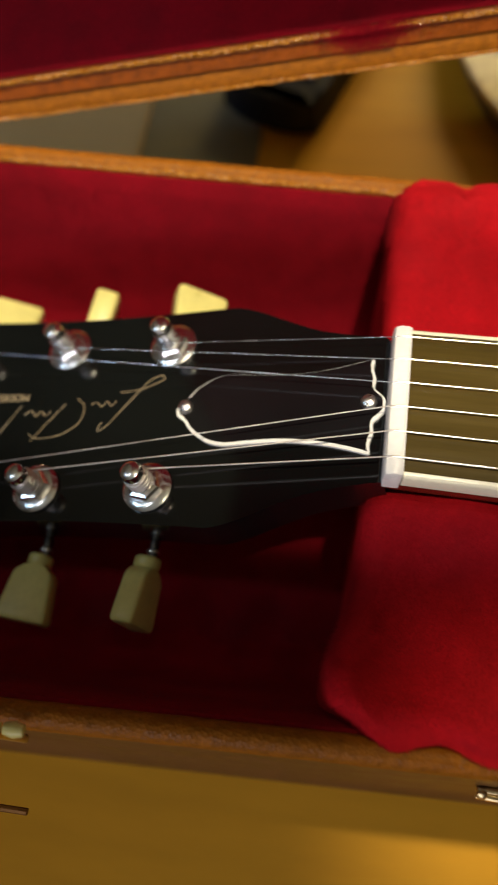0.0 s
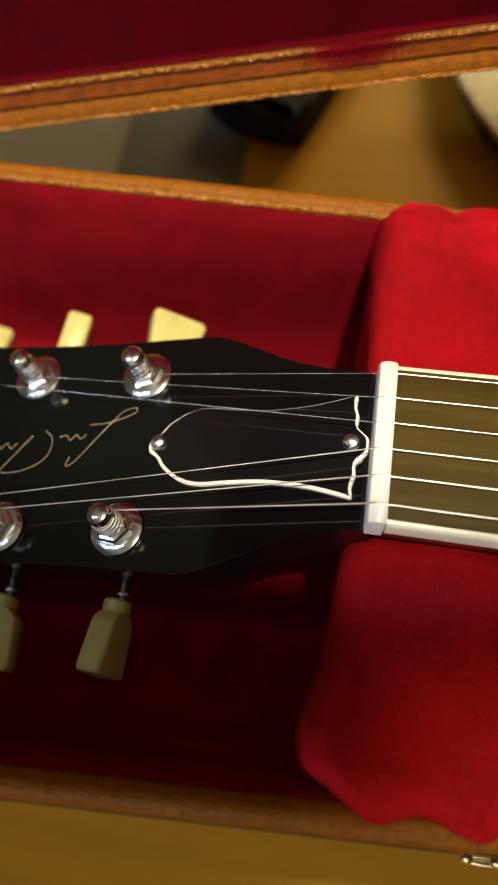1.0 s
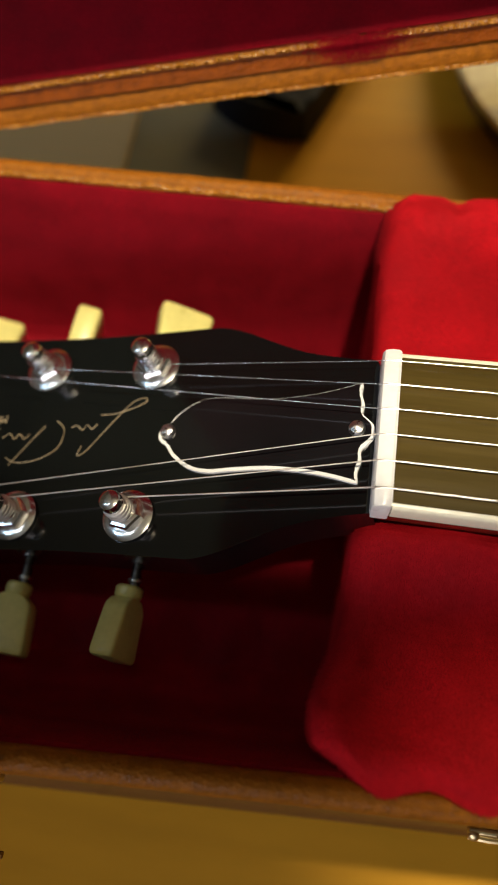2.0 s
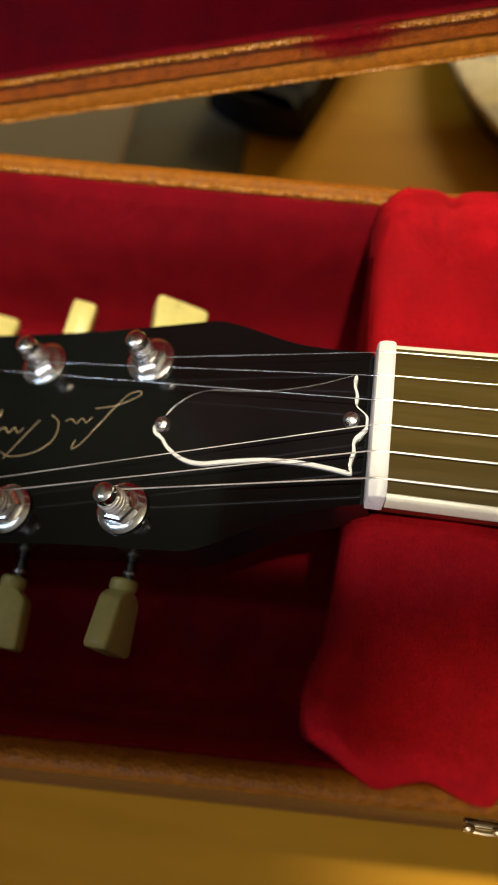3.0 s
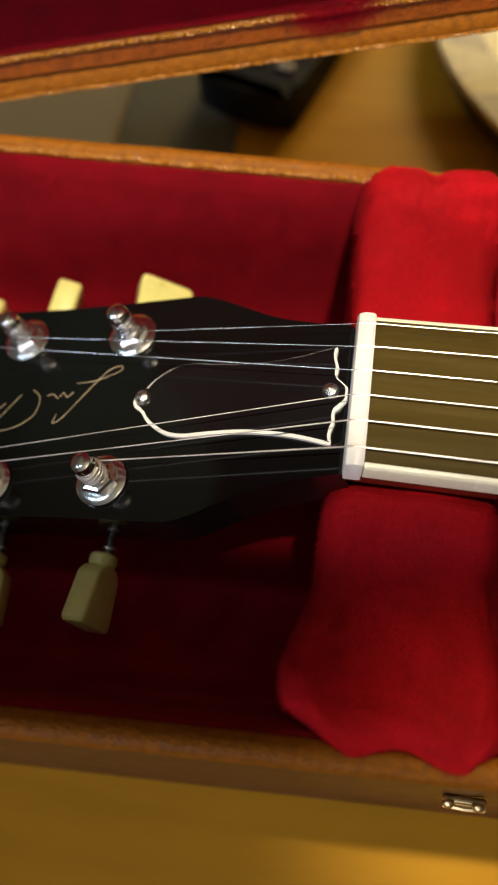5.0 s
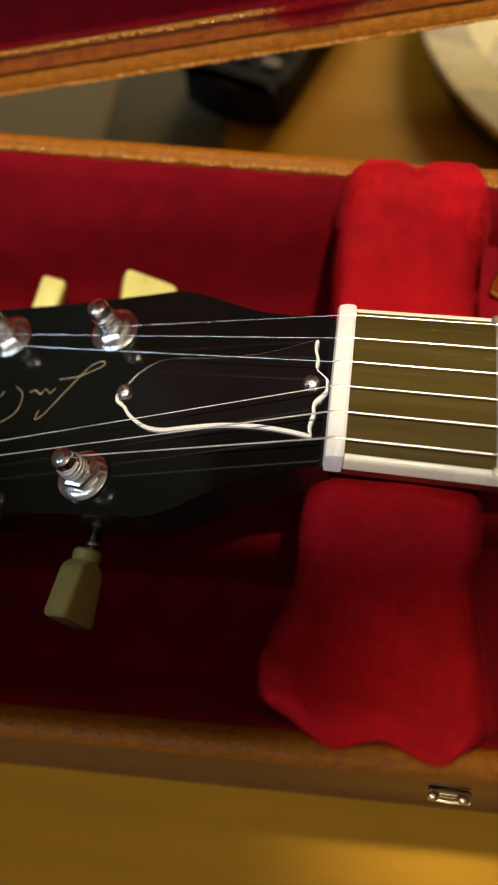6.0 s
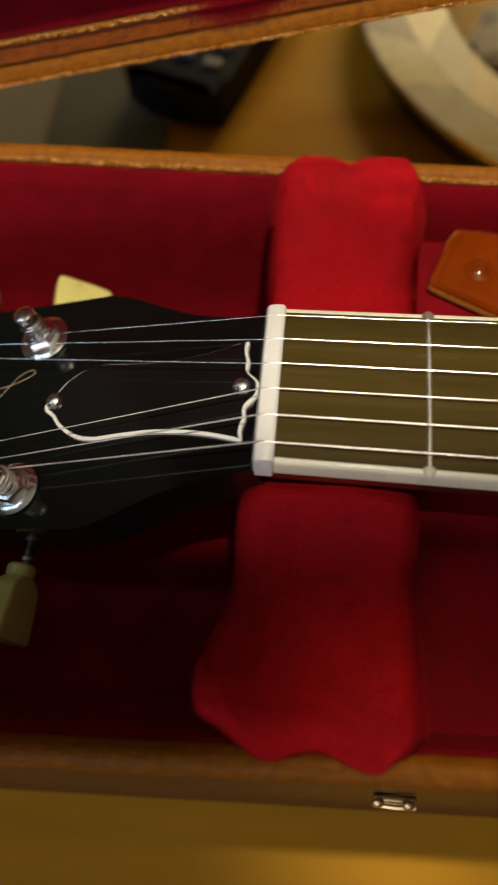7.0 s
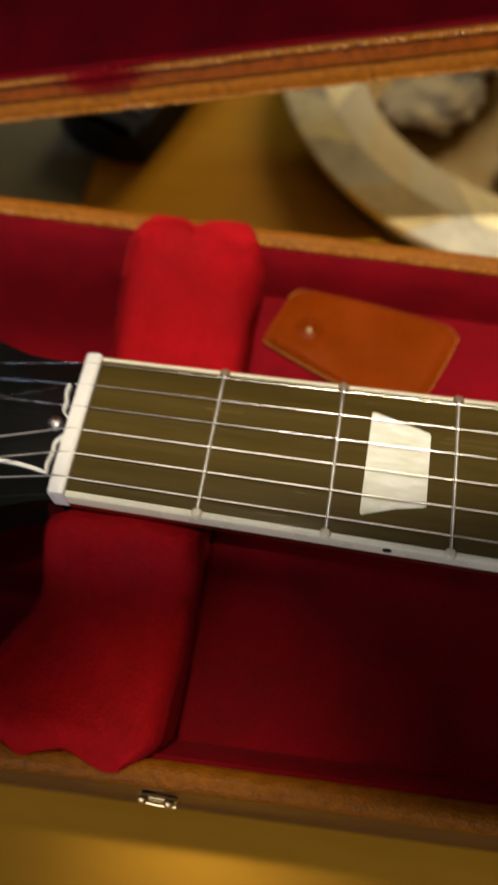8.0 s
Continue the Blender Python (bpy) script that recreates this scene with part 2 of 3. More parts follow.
def sweep(points, radius, seg=8, flat=1.0, up=(0, 0, 1)):
    """A round or flattened bar along points."""
    bm = bmesh.new()
    pts = [Vector(p) for p in points]
    rings = []
    for i, p in enumerate(pts):
        d = (pts[min(i + 1, len(pts) - 1)] - pts[max(i - 1, 0)]).normalized()
        side = d.cross(Vector(up))
        side = side.normalized() if side.length > 1e-5 else Vector((1, 0, 0))
        top = side.cross(d).normalized()
        r = radius(i / (len(pts) - 1)) if callable(radius) else radius
        rings.append([bm.verts.new(p + side * r * math.cos(2 * math.pi * k / seg) + top * r * flat * math.sin(2 * math.pi * k / seg)) for k in range(seg)])
    for a, b in zip(rings, rings[1:]):
        for k in range(seg):
            bm.faces.new((a[k], a[(k + 1) % seg], b[(k + 1) % seg], b[k]))
    bm.faces.new(rings[0][::-1])
    bm.faces.new(rings[-1])
    return bm


def smooth_line(points, steps=6, closed=False):
    """A smooth curve through a few control points."""
    pts = [Vector(p) for p in points]
    out, n = [], len(pts)
    for i in range(n if closed else n - 1):
        g = lambda k: pts[k % n] if closed else pts[max(0, min(n - 1, k))]
        a, b, c, d = g(i - 1), g(i), g(i + 1), g(i + 2)
        for s in range(steps):
            t = s / steps
            out.append(0.5 * ((2 * b) + (c - a) * t + (2 * a - 5 * b + 4 * c - d) * t * t + (3 * b - a - 3 * c + d) * t ** 3))
    if not closed:
        out.append(pts[-1])
    return out


def extrude_profile(profile, line):
    """A bar whose cross-section (across, up) runs along a line: line gives, for each station, the origin, the across and the up directions."""
    bm = bmesh.new()
    rings = [[bm.verts.new(o + a * p + u * q) for p, q in profile] for o, a, u in line]
    n = len(profile)
    for r, s in zip(rings, rings[1:]):
        for k in range(n):
            bm.faces.new((r[k], r[(k + 1) % n], s[(k + 1) % n], s[k]))
    bm.faces.new(rings[0][::-1])
    bm.faces.new(rings[-1])
    return bm


# ---- room and table ----
def room():
    f = part("floor", box(-2.2, 2.2, -2.2, 2.2, -0.80, -0.74), M_FLOOR, smooth=False)
    tagged(f, "dark wooden floor of the room", "floor", kind="structure")
    c = part("ceiling", box(-2.2, 2.2, -2.2, 2.2, 1.70, 1.80), M_CEIL, smooth=False)
    tagged(c, "unseen blue-green ceiling that brightens the headstock's reflection", "ceiling", kind="structure")
    for name, b in (("wall_north", (-2.2, 2.2, 2.1, 2.2)), ("wall_south", (-2.2, 2.2, -2.2, -2.1)), ("wall_west", (-2.2, -2.1, -2.1, 2.1)), ("wall_east", (2.1, 2.2, -2.1, 2.1))):
        w = part(name, box(*b, -0.74, 1.70), M_WALL, smooth=False)
        tagged(w, "plain grey painted room wall", "wall", kind="structure")


room()


def table():
    t = thing("table", (0, 0.1, -0.74), "honey-brown wooden table with a satin top", "table")
    part("tabletop", box(-0.75, 0.85, -0.42, 0.62, -0.035, 0.0, 0.004), M_TABLE, t)
    for x in (-0.68, 0.78):
        for y in (-0.35, 0.55):
            part("leg", box(x - 0.03, x + 0.03, y - 0.03, y + 0.03, -0.74, -0.035, 0.004), M_TABLE, t)


table()

# ---- guitar case ----
XA, XB = -0.205, 0.36      # head end and far end of the stretch of case
RIM = 0.088


def front_y(x):
    return -0.0805 + 0.038 * x


def back_y(x):
    return 0.0793 - 0.016 * x


def stations(yf, sign, n=24):
    xs = [XA + (XB - XA) * i / n for i in range(n + 1)]
    return [(Vector((x, yf(x), 0)), Vector((0, sign, 0)), Vector((0, 0, 1))) for x in xs]


def worn(run, amount, seed, grain=260.0):
    """A run of stations shaken a little sideways and up, as a hand-covered edge is."""
    out = []
    for o, a, u in run:
        k = Vector((o.x * grain, seed, 0.5))
        low = Vector((o.x * 40, seed, 3.5))
        out.append((o + a * amount * (noise.noise(k) + 0.8 * noise.noise(low)) + u * amount * (noise.noise(k + Vector((0, 7, 0))) + 0.8 * noise.noise(low + Vector((0, 7, 0)))), a, u))
    return out


case = thing("guitar_case", (0.08, 0, 0), "open brown leathercloth guitar case with red plush lining on the table", "guitar case")


def pile(name, roots, normals, leans, lengths, width, mat, parent, label):
    """Short strands of pile, one thin blade each, that lie over in the direction of their lean."""
    base = np.array(BASE[parent.name])
    way = normals * 0.6 + leans
    way /= np.linalg.norm(way, axis=1)[:, None]
    side = np.cross(normals, way)
    side /= np.linalg.norm(side, axis=1)[:, None] + 1e-9
    tips = roots + way * lengths[:, None]
    n = len(roots)
    co = np.stack([roots - side * width / 2, tips, roots + side * width / 2], 1).reshape(-1, 3) - base
    me = bpy.data.meshes.new(name)
    me.from_pydata(co.tolist(), [], np.arange(3 * n).reshape(-1, 3).tolist())
    soft = normals + leans * 0.15
    soft /= np.linalg.norm(soft, axis=1)[:, None]
    for p in me.polygons:
        p.use_smooth = True
    me.normals_split_custom_set(np.repeat(soft, 3, 0).tolist())
    me.materials.append(mat)
    ob = new(name, me)
    ob.parent = parent
    return tagged(ob, label, kind="stuff")


def bell(x, at, width):
    return math.exp(-((x - at) / width) ** 2)


def lining_nap(name, profile, yf, sign, count, fringe, parent, seed):
    """Nap on a wall lining, with a fringe that creeps over the edge trim."""
    rnd = np.random.RandomState(seed)
    pr = np.array(profile)
    step = np.linalg.norm(np.diff(pr, axis=0), axis=1)
    at = np.concatenate([[0], np.cumsum(step)])
    u = rnd.rand(count + fringe) * at[-1]
    u[count:] = at[-1] * (1 - 0.03 * rnd.rand(fringe))
    across, up = np.interp(u, at, pr[:, 0]), np.interp(u, at, pr[:, 1])
    seg = np.clip(np.searchsorted(at, u) - 1, 0, len(step) - 1)
    d = (np.diff(pr, axis=0) / step[:, None])[seg]
    x = rnd.uniform(-0.165, 0.150, count + fringe)
    y = np.array([yf(v) for v in x]) + sign * across
    roots = np.stack([x, y, up], 1)
    nrm = np.stack([0 * x, -sign * d[:, 1], d[:, 0]], 1)
    drift = np.array([noise.noise(Vector((v * 40, w * 60, seed))) for v, w in zip(x, up)])
    lean = np.stack([0.3 * drift + 0.5 * rnd.randn(len(x)), 0.2 * rnd.randn(len(x)), -0.8 + 0.3 * rnd.randn(len(x))], 1)
    length = rnd.uniform(0.0004, 0.0010, len(x))
    nrm[count:] = (0, 0, 1)
    lean[count:] = np.stack([0.5 * rnd.randn(fringe), sign * (0.9 + 0.5 * rnd.rand(fringe)), 0 * x[count:]], 1)
    length[count:] = rnd.uniform(0.0005, 0.0019, fringe) * (0.7 + 0.6 * (drift[count:] > 0))
    pile(name, roots, nrm, lean, length, 0.00017, M_NAP, parent, "short nap of the red lining")


def flat_nap(name, xs, ys, z, count, parent, seed):
    rnd = np.random.RandomState(seed)
    roots = np.stack([rnd.uniform(*xs, count), rnd.uniform(*ys, count), np.full(count, z)], 1)
    drift = np.array([noise.noise(Vector((v[0] * 40, v[1] * 40, seed))) for v in roots])
    lean = np.stack([0.5 + 0.7 * drift + 0.4 * rnd.randn(count), -0.4 + 0.4 * rnd.randn(count), 0 * drift], 1)
    pile(name, roots, np.tile((0.0, 0.0, 1.0), (count, 1)), lean, rnd.uniform(0.0004, 0.0011, count), 0.00017, M_NAP, parent, "short nap of the red lining")


def case_base():
    wall = [(0.0012, 0.004), (0.0012, 0.0815), (0.0060, 0.0812), (0.0066, 0.074), (0.0074, 0.050), (0.0095, 0.012), (0.0110, 0.006), (0.0105, 0.001), (0.009, 0.0), (0.002, 0.0)]
    part("front_wall", extrude_profile(wall, stations(front_y, -1)), M_TOLEX, case)
    wall_b = [(0.0012, 0.004), (0.0012, 0.0815), (0.0060, 0.0812), (0.0066, 0.074), (0.0072, 0.072), (0.009, 0.010), (0.008, 0.002), (0.007, 0.0), (0.002, 0.0)]
    part("back_wall", extrude_profile(wall_b, stations(back_y, 1)), M_TOLEX, case)
    trim = [(0.0000, 0.0805), (0.0000, 0.0848), (0.0006, 0.0865), (0.0018, 0.0877), (0.0034, 0.0882), (0.0050, 0.0877), (0.0062, 0.0864), (0.0067, 0.0846), (0.0067, 0.0812), (0.004, 0.0812)]
    part("rim_trim", extrude_profile(trim, worn(stations(front_y, -1, 300), 0.00010, 1)), M_TRIM, case, "dull brown edge trim")
    back = part("rim_trim", extrude_profile(trim, worn(stations(back_y, 1, 300), 0.00014, 2)), M_TRIM, case, "worn tan edge trim")
    bead = [(-0.0002, 0.0856), (-0.0004, 0.0862), (-0.0001, 0.0869), (0.0005, 0.0872), (0.0010, 0.0868), (0.0008, 0.0856)]
    part("rim_bead", extrude_profile(bead, worn(stations(back_y, 1, 300), 0.0003, 3, 420)), M_BEAD, back, "shiny worn golden edge")
    part("head_wall", box(XA - 0.011, XA - 0.001, front_y(XA) - 0.011, back_y(XA) + 0.008, 0.0, RIM, 0.002), M_TOLEX, case)
    part("end_wall", box(XB + 0.001, XB + 0.011, front_y(XB) - 0.011, back_y(XB) + 0.008, 0.0, RIM, 0.002), M_TOLEX, case)
    part("bottom", box(XA, XB, -0.078, 0.072, 0.0, 0.008), M_TOLEX, case)
    soft = [(-0.034, 0.0126), (-0.022, 0.0130), (-0.0165, 0.0145), (-0.0135, 0.0190), (-0.0105, 0.0330), (-0.0070, 0.0540), (-0.0030, 0.0800), (-0.0008, 0.0850), (0.0010, 0.0845), (0.0010, 0.009), (-0.034, 0.009)]
    back_lining = part("wall_lining", extrude_profile(soft, stations(back_y, 1)), M_LINING, case)
    puffed = [(-0.032, 0.0126), (-0.026, 0.0150), (-0.019, 0.0215), (-0.013, 0.0340), (-0.0085, 0.0520), (-0.0055, 0.0690), (-0.0030, 0.0810), (-0.0010, 0.0850), (0.0010, 0.0845), (0.0010, 0.009), (-0.032, 0.009)]
    front_lining = part("wall_lining", extrude_profile(puffed, stations(front_y, -1)), M_LINING, case)
    part("head_lining", box(XA, XA + 0.004, -0.083, 0.078, 0.009, 0.082, 0.001), M_LINING, case)
    part("floor_lining", box(XA + 0.004, XB, -0.0800, 0.0795, 0.0085, 0.013, 0.001), M_LINING, case)
    # lidded compartment beyond the neck cradle
    bm = box(0.0355, 0.33, -0.0765, 0.0745, 0.0135, 0.0665, 0.003, 3)
    box_lining = part("compartment", bm, M_LINING, case)
    flat_nap("soft_nap", (0.037, 0.155), (-0.075, 0.073), 0.0664, 45000, box_lining, 13)
    lining_nap("soft_nap", soft[1:8], back_y, 1, 80000, 9000, back_lining, 11)
    lining_nap("soft_nap", puffed[2:8], front_y, -1, 30000, 6000, front_lining, 12)


case_base()


def cradle():
    """A plush saddle that carries the neck and laps over both rims."""
    ny, nx = 120, 48
    yf, yb = -0.0812, 0.0818

    def place(u, v):
        ym = yf + (yb - yf) * v
        # outline: a swollen lobe in front, straighter behind
        left = -0.0058 - 0.0014 * bell(ym, 0.060, 0.022) - 0.0022 * bell(ym, -0.030, 0.020) - 0.0082 * bell(ym, -0.067, 0.017)
        right = 0.0348 + 0.0018 * min(1, max(0, ym / 0.02)) + 0.0016 * bell(ym, 0.078, 0.012) + 0.0016 * bell(ym, -0.060, 0.030)
        left += 0.0095 * max(0, (-0.0735 - ym) / 0.0080) ** 2 + 0.0035 * max(0, (ym - 0.074) / 0.008) ** 2
        right -= 0.0050 * max(0, (-0.0760 - ym) / 0.0055) ** 2 + 0.0030 * max(0, (ym - 0.074) / 0.008) ** 2
        x = left + (right - left) * u
        # both ends hang in two lobes
        front, behind = max(0, 1 - v * 9), max(0, 1 - (1 - v) * 9)
        y = ym - 0.0015 * math.cos((x - 0.0025) * 285) * front
        y += (0.0012 - 0.0030 * bell(x, 0.0145, 0.0032)) * behind
        if y > 0:
            k = min(1, max(0, (y - 0.018) / 0.058))
            z = 0.0715 + 0.0192 * k ** 1.1
        else:
            k = min(1, max(0, (-y - 0.026) / 0.052))
            z = 0.0705 + 0.0200 * k * k * (3 - 2 * k) + 0.0180 * bell(-y, 0.0240, 0.0110)
            z -= 0.0055 * bell(y, -0.060, 0.013) * bell(x, 0.0030, 0.0110)
        # crease behind the neck, the half beyond it lower
        back = min(1, max(0, (y - 0.030) / 0.02))
        z -= back * (0.0009 * bell(x, 0.0150, 0.0045) + 0.0070 * max(0, (x - 0.0165) / 0.020) ** 1.3)
        d = min(x - left, right - x)
        rd = 0.0075
        if d < rd:
            z -= rd * (1 - math.sqrt(max(0, 1 - (1 - d / rd) ** 2)))
        e = min(ym - yf, yb - ym)
        if e < 0.006:
            z -= 0.0055 * (1 - math.sqrt(max(0, 1 - (1 - e / 0.006) ** 2)))
        p = Vector((x, y, z))
        p.z += 0.0014 * noise.noise(p * 55) + 0.0003 * noise.noise(p * 150)
        over = max(0, 1 - abs(y - 0.083) / 0.010, 1 - abs(y + 0.0825) / 0.010)
        p.z += max(0, RIM + 0.0012 - p.z) * min(1, 2 * over) * min(1, d / 0.004)
        p.y += 0.0007 * noise.noise(p * 90 + Vector((5, 0, 0)))
        return p

    grid = [[place(i / nx, j / ny) for i in range(nx + 1)] for j in range(ny + 1)]
    bm = bmesh.new()
    top = [[bm.verts.new(p) for p in row] for row in grid]
    for j in range(ny):
        for i in range(nx):
            bm.faces.new((top[j][i], top[j][i + 1], top[j + 1][i + 1], top[j + 1][i]))

    # skirt: down to the floor inside the case, short where it laps over the rims
    def foot(p):
        lap = p.y < front_y(p.x) + 0.004 or p.y > back_y(p.x) - 0.004
        return (p.x, p.y, p.z - 0.004 if lap else 0.0132)
    ring = [(0, i) for i in range(nx + 1)] + [(j, nx) for j in range(1, ny + 1)] + [(ny, i) for i in range(nx - 1, -1, -1)] + [(j, 0) for j in range(ny - 1, 0, -1)]
    low = [bm.verts.new(foot(grid[j][i])) for j, i in ring]
    for k in range(len(ring)):
        a, b = ring[k], ring[(k + 1) % len(ring)]
        bm.faces.new((top[a[0]][a[1]], low[k], low[(k + 1) % len(ring)], top[b[0]][b[1]]))
    pad = part("neck_cradle", bm, M_PLUSH, case, "bright red plush neck cradle")

    # the pile, lying over in patches and outwards along the borders
    g = np.array([[tuple(p) for p in row] for row in grid])
    rnd = np.random.RandomState(4)
    n = 200000
    jj, ii = rnd.rand(n) * ny, rnd.rand(n) * nx
    rim = rnd.rand(n)
    ii = np.where(rim < 0.07, rnd.rand(n) * 1.2, np.where(rim < 0.14, nx - rnd.rand(n) * 1.2, ii))
    jj = np.where((rim > 0.14) & (rim < 0.18), rnd.rand(n) * 2, np.where((rim > 0.18) & (rim < 0.22), ny - rnd.rand(n) * 2, jj))
    j0, i0 = np.minimum(jj.astype(int), ny - 1), np.minimum(ii.astype(int), nx - 1)
    fi, fj = (ii - i0)[:, None], (jj - j0)[:, None]
    p00, p10, p01, p11 = g[j0, i0], g[j0, i0 + 1], g[j0 + 1, i0], g[j0 + 1, i0 + 1]
    roots = (p00 * (1 - fi) + p10 * fi) * (1 - fj) + (p01 * (1 - fi) + p11 * fi) * fj
    nrm = np.cross(p10 - p00, p01 - p00)
    nrm /= np.linalg.norm(nrm, axis=1)[:, None] + 1e-12
    edge_x = np.clip(1 - ii / 3, 0, 1) * -1 + np.clip(1 - (nx - ii) / 3, 0, 1)
    edge_y = np.clip(1 - jj / 4, 0, 1) * -1
    behind = np.clip((jj - (ny - 18)) / 18, 0, 1)
    flow = np.zeros((n, 2))
    for c in range(2):
        cells = np.array([[noise.noise(Vector((x * 0.010, y * 0.010, 3.0 + 7 * c)) * 32) for x in range(nx + 1)] for y in range(ny + 1)])
        flow[:, c] = cells[j0, i0]
    lean = np.zeros((n, 3))
    lean[:, 0] = 0.7 * flow[:, 0] + 0.32 * rnd.randn(n) + 1.6 * edge_x
    lean[:, 1] = 0.7 * flow[:, 1] - 1.0 + 1.9 * behind + 0.32 * rnd.randn(n) + 1.6 * edge_y
    length = rnd.uniform(0.0006, 0.0013, n) + 0.0009 * np.maximum(abs(edge_x), abs(edge_y)) * rnd.rand(n)
    pile("plush_layer", roots, nrm, lean, length, 0.00020, M_PILE, pad, "short soft red pile")


cradle()


def latch(x):
    y = front_y(x) - 0.0082
    plate = part("latch", box(x - 0.0052, x + 0.0052, y - 0.0010, y + 0.0008, 0.0535, 0.0572, 0.0008, 3), M_BRASS, case, "brass draw latch")
    part("latch_hook", sweep([(x - 0.0050, y - 0.0014, 0.0545), (x, y - 0.0017, 0.0549), (x + 0.0050, y - 0.0014, 0.0548)], 0.0010, 10), M_BRASS, plate)
    for dx in (-0.0042, 0.0030):
        part("rivet", lathe([(0.0015, 0), (0.0014, 0.0006), (0.0008, 0.0011), (0, 0.0012)], 14), M_BRASS, plate, m=pose(x + dx, y - 0.0012, 0.0572, 60, 0, 0))


def open_latch(x):
    """A latch swung open, its pin on the rim and its bail standing out over the table."""
    y = front_y(x) - 0.0066
    plate = part("latch", box(x - 0.011, x + 0.011, front_y(x) - 0.0088, front_y(x) - 0.0066, 0.058, 0.084, 0.0006), M_BRASS, case, "open brass latch with a wire bail")
    a, b = x - 0.016, x + 0.020
    part("bail", sweep(smooth_line([(a, y - 0.001, 0.0895), (a, y - 0.009, 0.0780), (a + 0.001, y - 0.0165, 0.0640), (a + 0.004, y - 0.0180, 0.0610), (b - 0.004, y - 0.0180, 0.0610)], 5), 0.0009, 8), M_TARNISH, plate)
    # Cream plastic colour on pin and tip stands for lamplight on metal.
    part("hinge_pin", sweep([(a - 0.004 + (b - a - 0.002) * k / 6, y, 0.0905) for k in range(7)], lambda u: 0.0019 - 0.0007 * u, 10), M_KNOB, plate)
    part("pin_tip", lathe([(0.0, -0.003), (0.0014, -0.0025), (0.0020, 0), (0.0014, 0.0022), (0, 0.0028)], 12), M_KNOB, plate, m=pose(b - 0.0025, y, 0.0905, 0, 90, 0))


latch(0.0338)
open_latch(-0.1005)


def lid():
    """The lid stands upright behind the base, rising away from its head-end hinge."""
    d = Vector((1, 0.1492, 0.1182))
    o = Vector((0, 0.1175, 0.1059))
    back = Vector((-0.148, 0.989, 0)).normalized()
    up = back.cross(d).normalized()
    up = up if up.z > 0 else -up
    up = (up - back * 0.268).normalized()
    back = up.cross(d).normalized()
    back = back if back.y > 0 else -back
    run = [(o + d * (-0.172 + 0.53 * i / 300), back, up) for i in range(301)]
    shell = [(0.004, 0.0006), (0.004, 0.0115), (0.066, 0.0115), (0.066, 0.219), (0.004, 0.219), (0.004, 0.230), (0.076, 0.230), (0.078, 0.227), (0.078, 0.004), (0.075, 0.0006)]
    lid_shell = part("lid", extrude_profile(shell, run[::15]), M_TOLEX, case, "raised brown lid with red lining")
    lower = [(0.0042, -0.0002), (-0.0008, 0.0000), (-0.0017, 0.0007), (-0.0016, 0.0014), (0.0010, 0.0052), (0.0022, 0.0058), (0.0042, 0.0058)]
    part("lid_edge", extrude_profile(lower, worn(run, 0.00010, 4)), M_TRIM, lid_shell, "tan outer edge strip")
    upper = [(0.0052, 0.0060), (0.0014, 0.0062), (0.0010, 0.0069), (0.0036, 0.0110), (0.0034, 0.0120), (0.0044, 0.0127), (0.0058, 0.0122)]
    part("lid_edge", extrude_profile(upper, worn(run, 0.00010, 5)), M_STRIP, lid_shell, "red-brown inner edge strip")
    bead = [(0.0032, 0.0113), (0.0028, 0.0118), (0.0032, 0.0124), (0.0038, 0.0126), (0.0044, 0.0120), (0.0038, 0.0113)]
    part("lid_bead", extrude_profile(bead, worn(run, 0.00025, 6, 420)), M_BEAD, lid_shell, "worn shiny tan bead")
    low_bead = [(-0.0018, 0.0002), (-0.0022, 0.0007), (-0.0020, 0.0013), (-0.0014, 0.0015), (-0.0010, 0.0008), (-0.0012, 0.0001)]
    part("lid_bead", extrude_profile(low_bead, worn(run, 0.00025, 7, 420)), M_BEAD, lid_shell, "worn shiny tan bead")
    far = [(0.0042, 0.2185), (0.0, 0.219), (0.0, 0.230), (0.0042, 0.2305)]
    part("lid_edge", extrude_profile(far, run[::15]), M_TRIM, lid_shell)
    lining = [(0.006, 0.0120), (0.0045, 0.0132), (0.006, 0.0142), (0.060, 0.0150), (0.0635, 0.020), (0.0635, 0.211), (0.060, 0.2175), (0.006, 0.2175), (0.006, 0.2188), (0.0658, 0.2188), (0.0658, 0.0120)]
    part("lid_lining", extrude_profile(lining, run[::15]), M_LINING, lid_shell, "red plush lid lining")
    # a tuft of lining that has crept over the edge
    rnd = np.random.RandomState(21)
    count = 6500
    along = -0.0195 + 0.0062 * rnd.randn(count)
    high = 0.0136 - 0.0030 * abs(rnd.randn(count))
    high = np.clip(high - 0.0010 * np.array([noise.noise(Vector((v * 260, 4, 0))) for v in along]), 0.0066, 0.0142)
    deep = np.interp(high, [0.0062, 0.0069, 0.0110, 0.0124, 0.0142], [0.0012, 0.0010, 0.0034, 0.0030, 0.0056]) - 0.0002
    vec = lambda v: np.array(v)[None, :]
    roots = vec(o) + vec(d) * along[:, None] + vec(up) * high[:, None] + vec(back) * deep[:, None]
    lean = vec(up) * (-0.9 + 0.4 * rnd.randn(count, 1)) + vec(d) * (0.6 * rnd.randn(count, 1))
    pile("lining_tuft", roots, np.tile(np.array(up * 0.6 - back * 0.8), (count, 1)), lean, rnd.uniform(0.0005, 0.0013, count), 0.00013, M_NAP, lid_shell, "tuft of red lining over the edge")
    h = o + d * -0.172
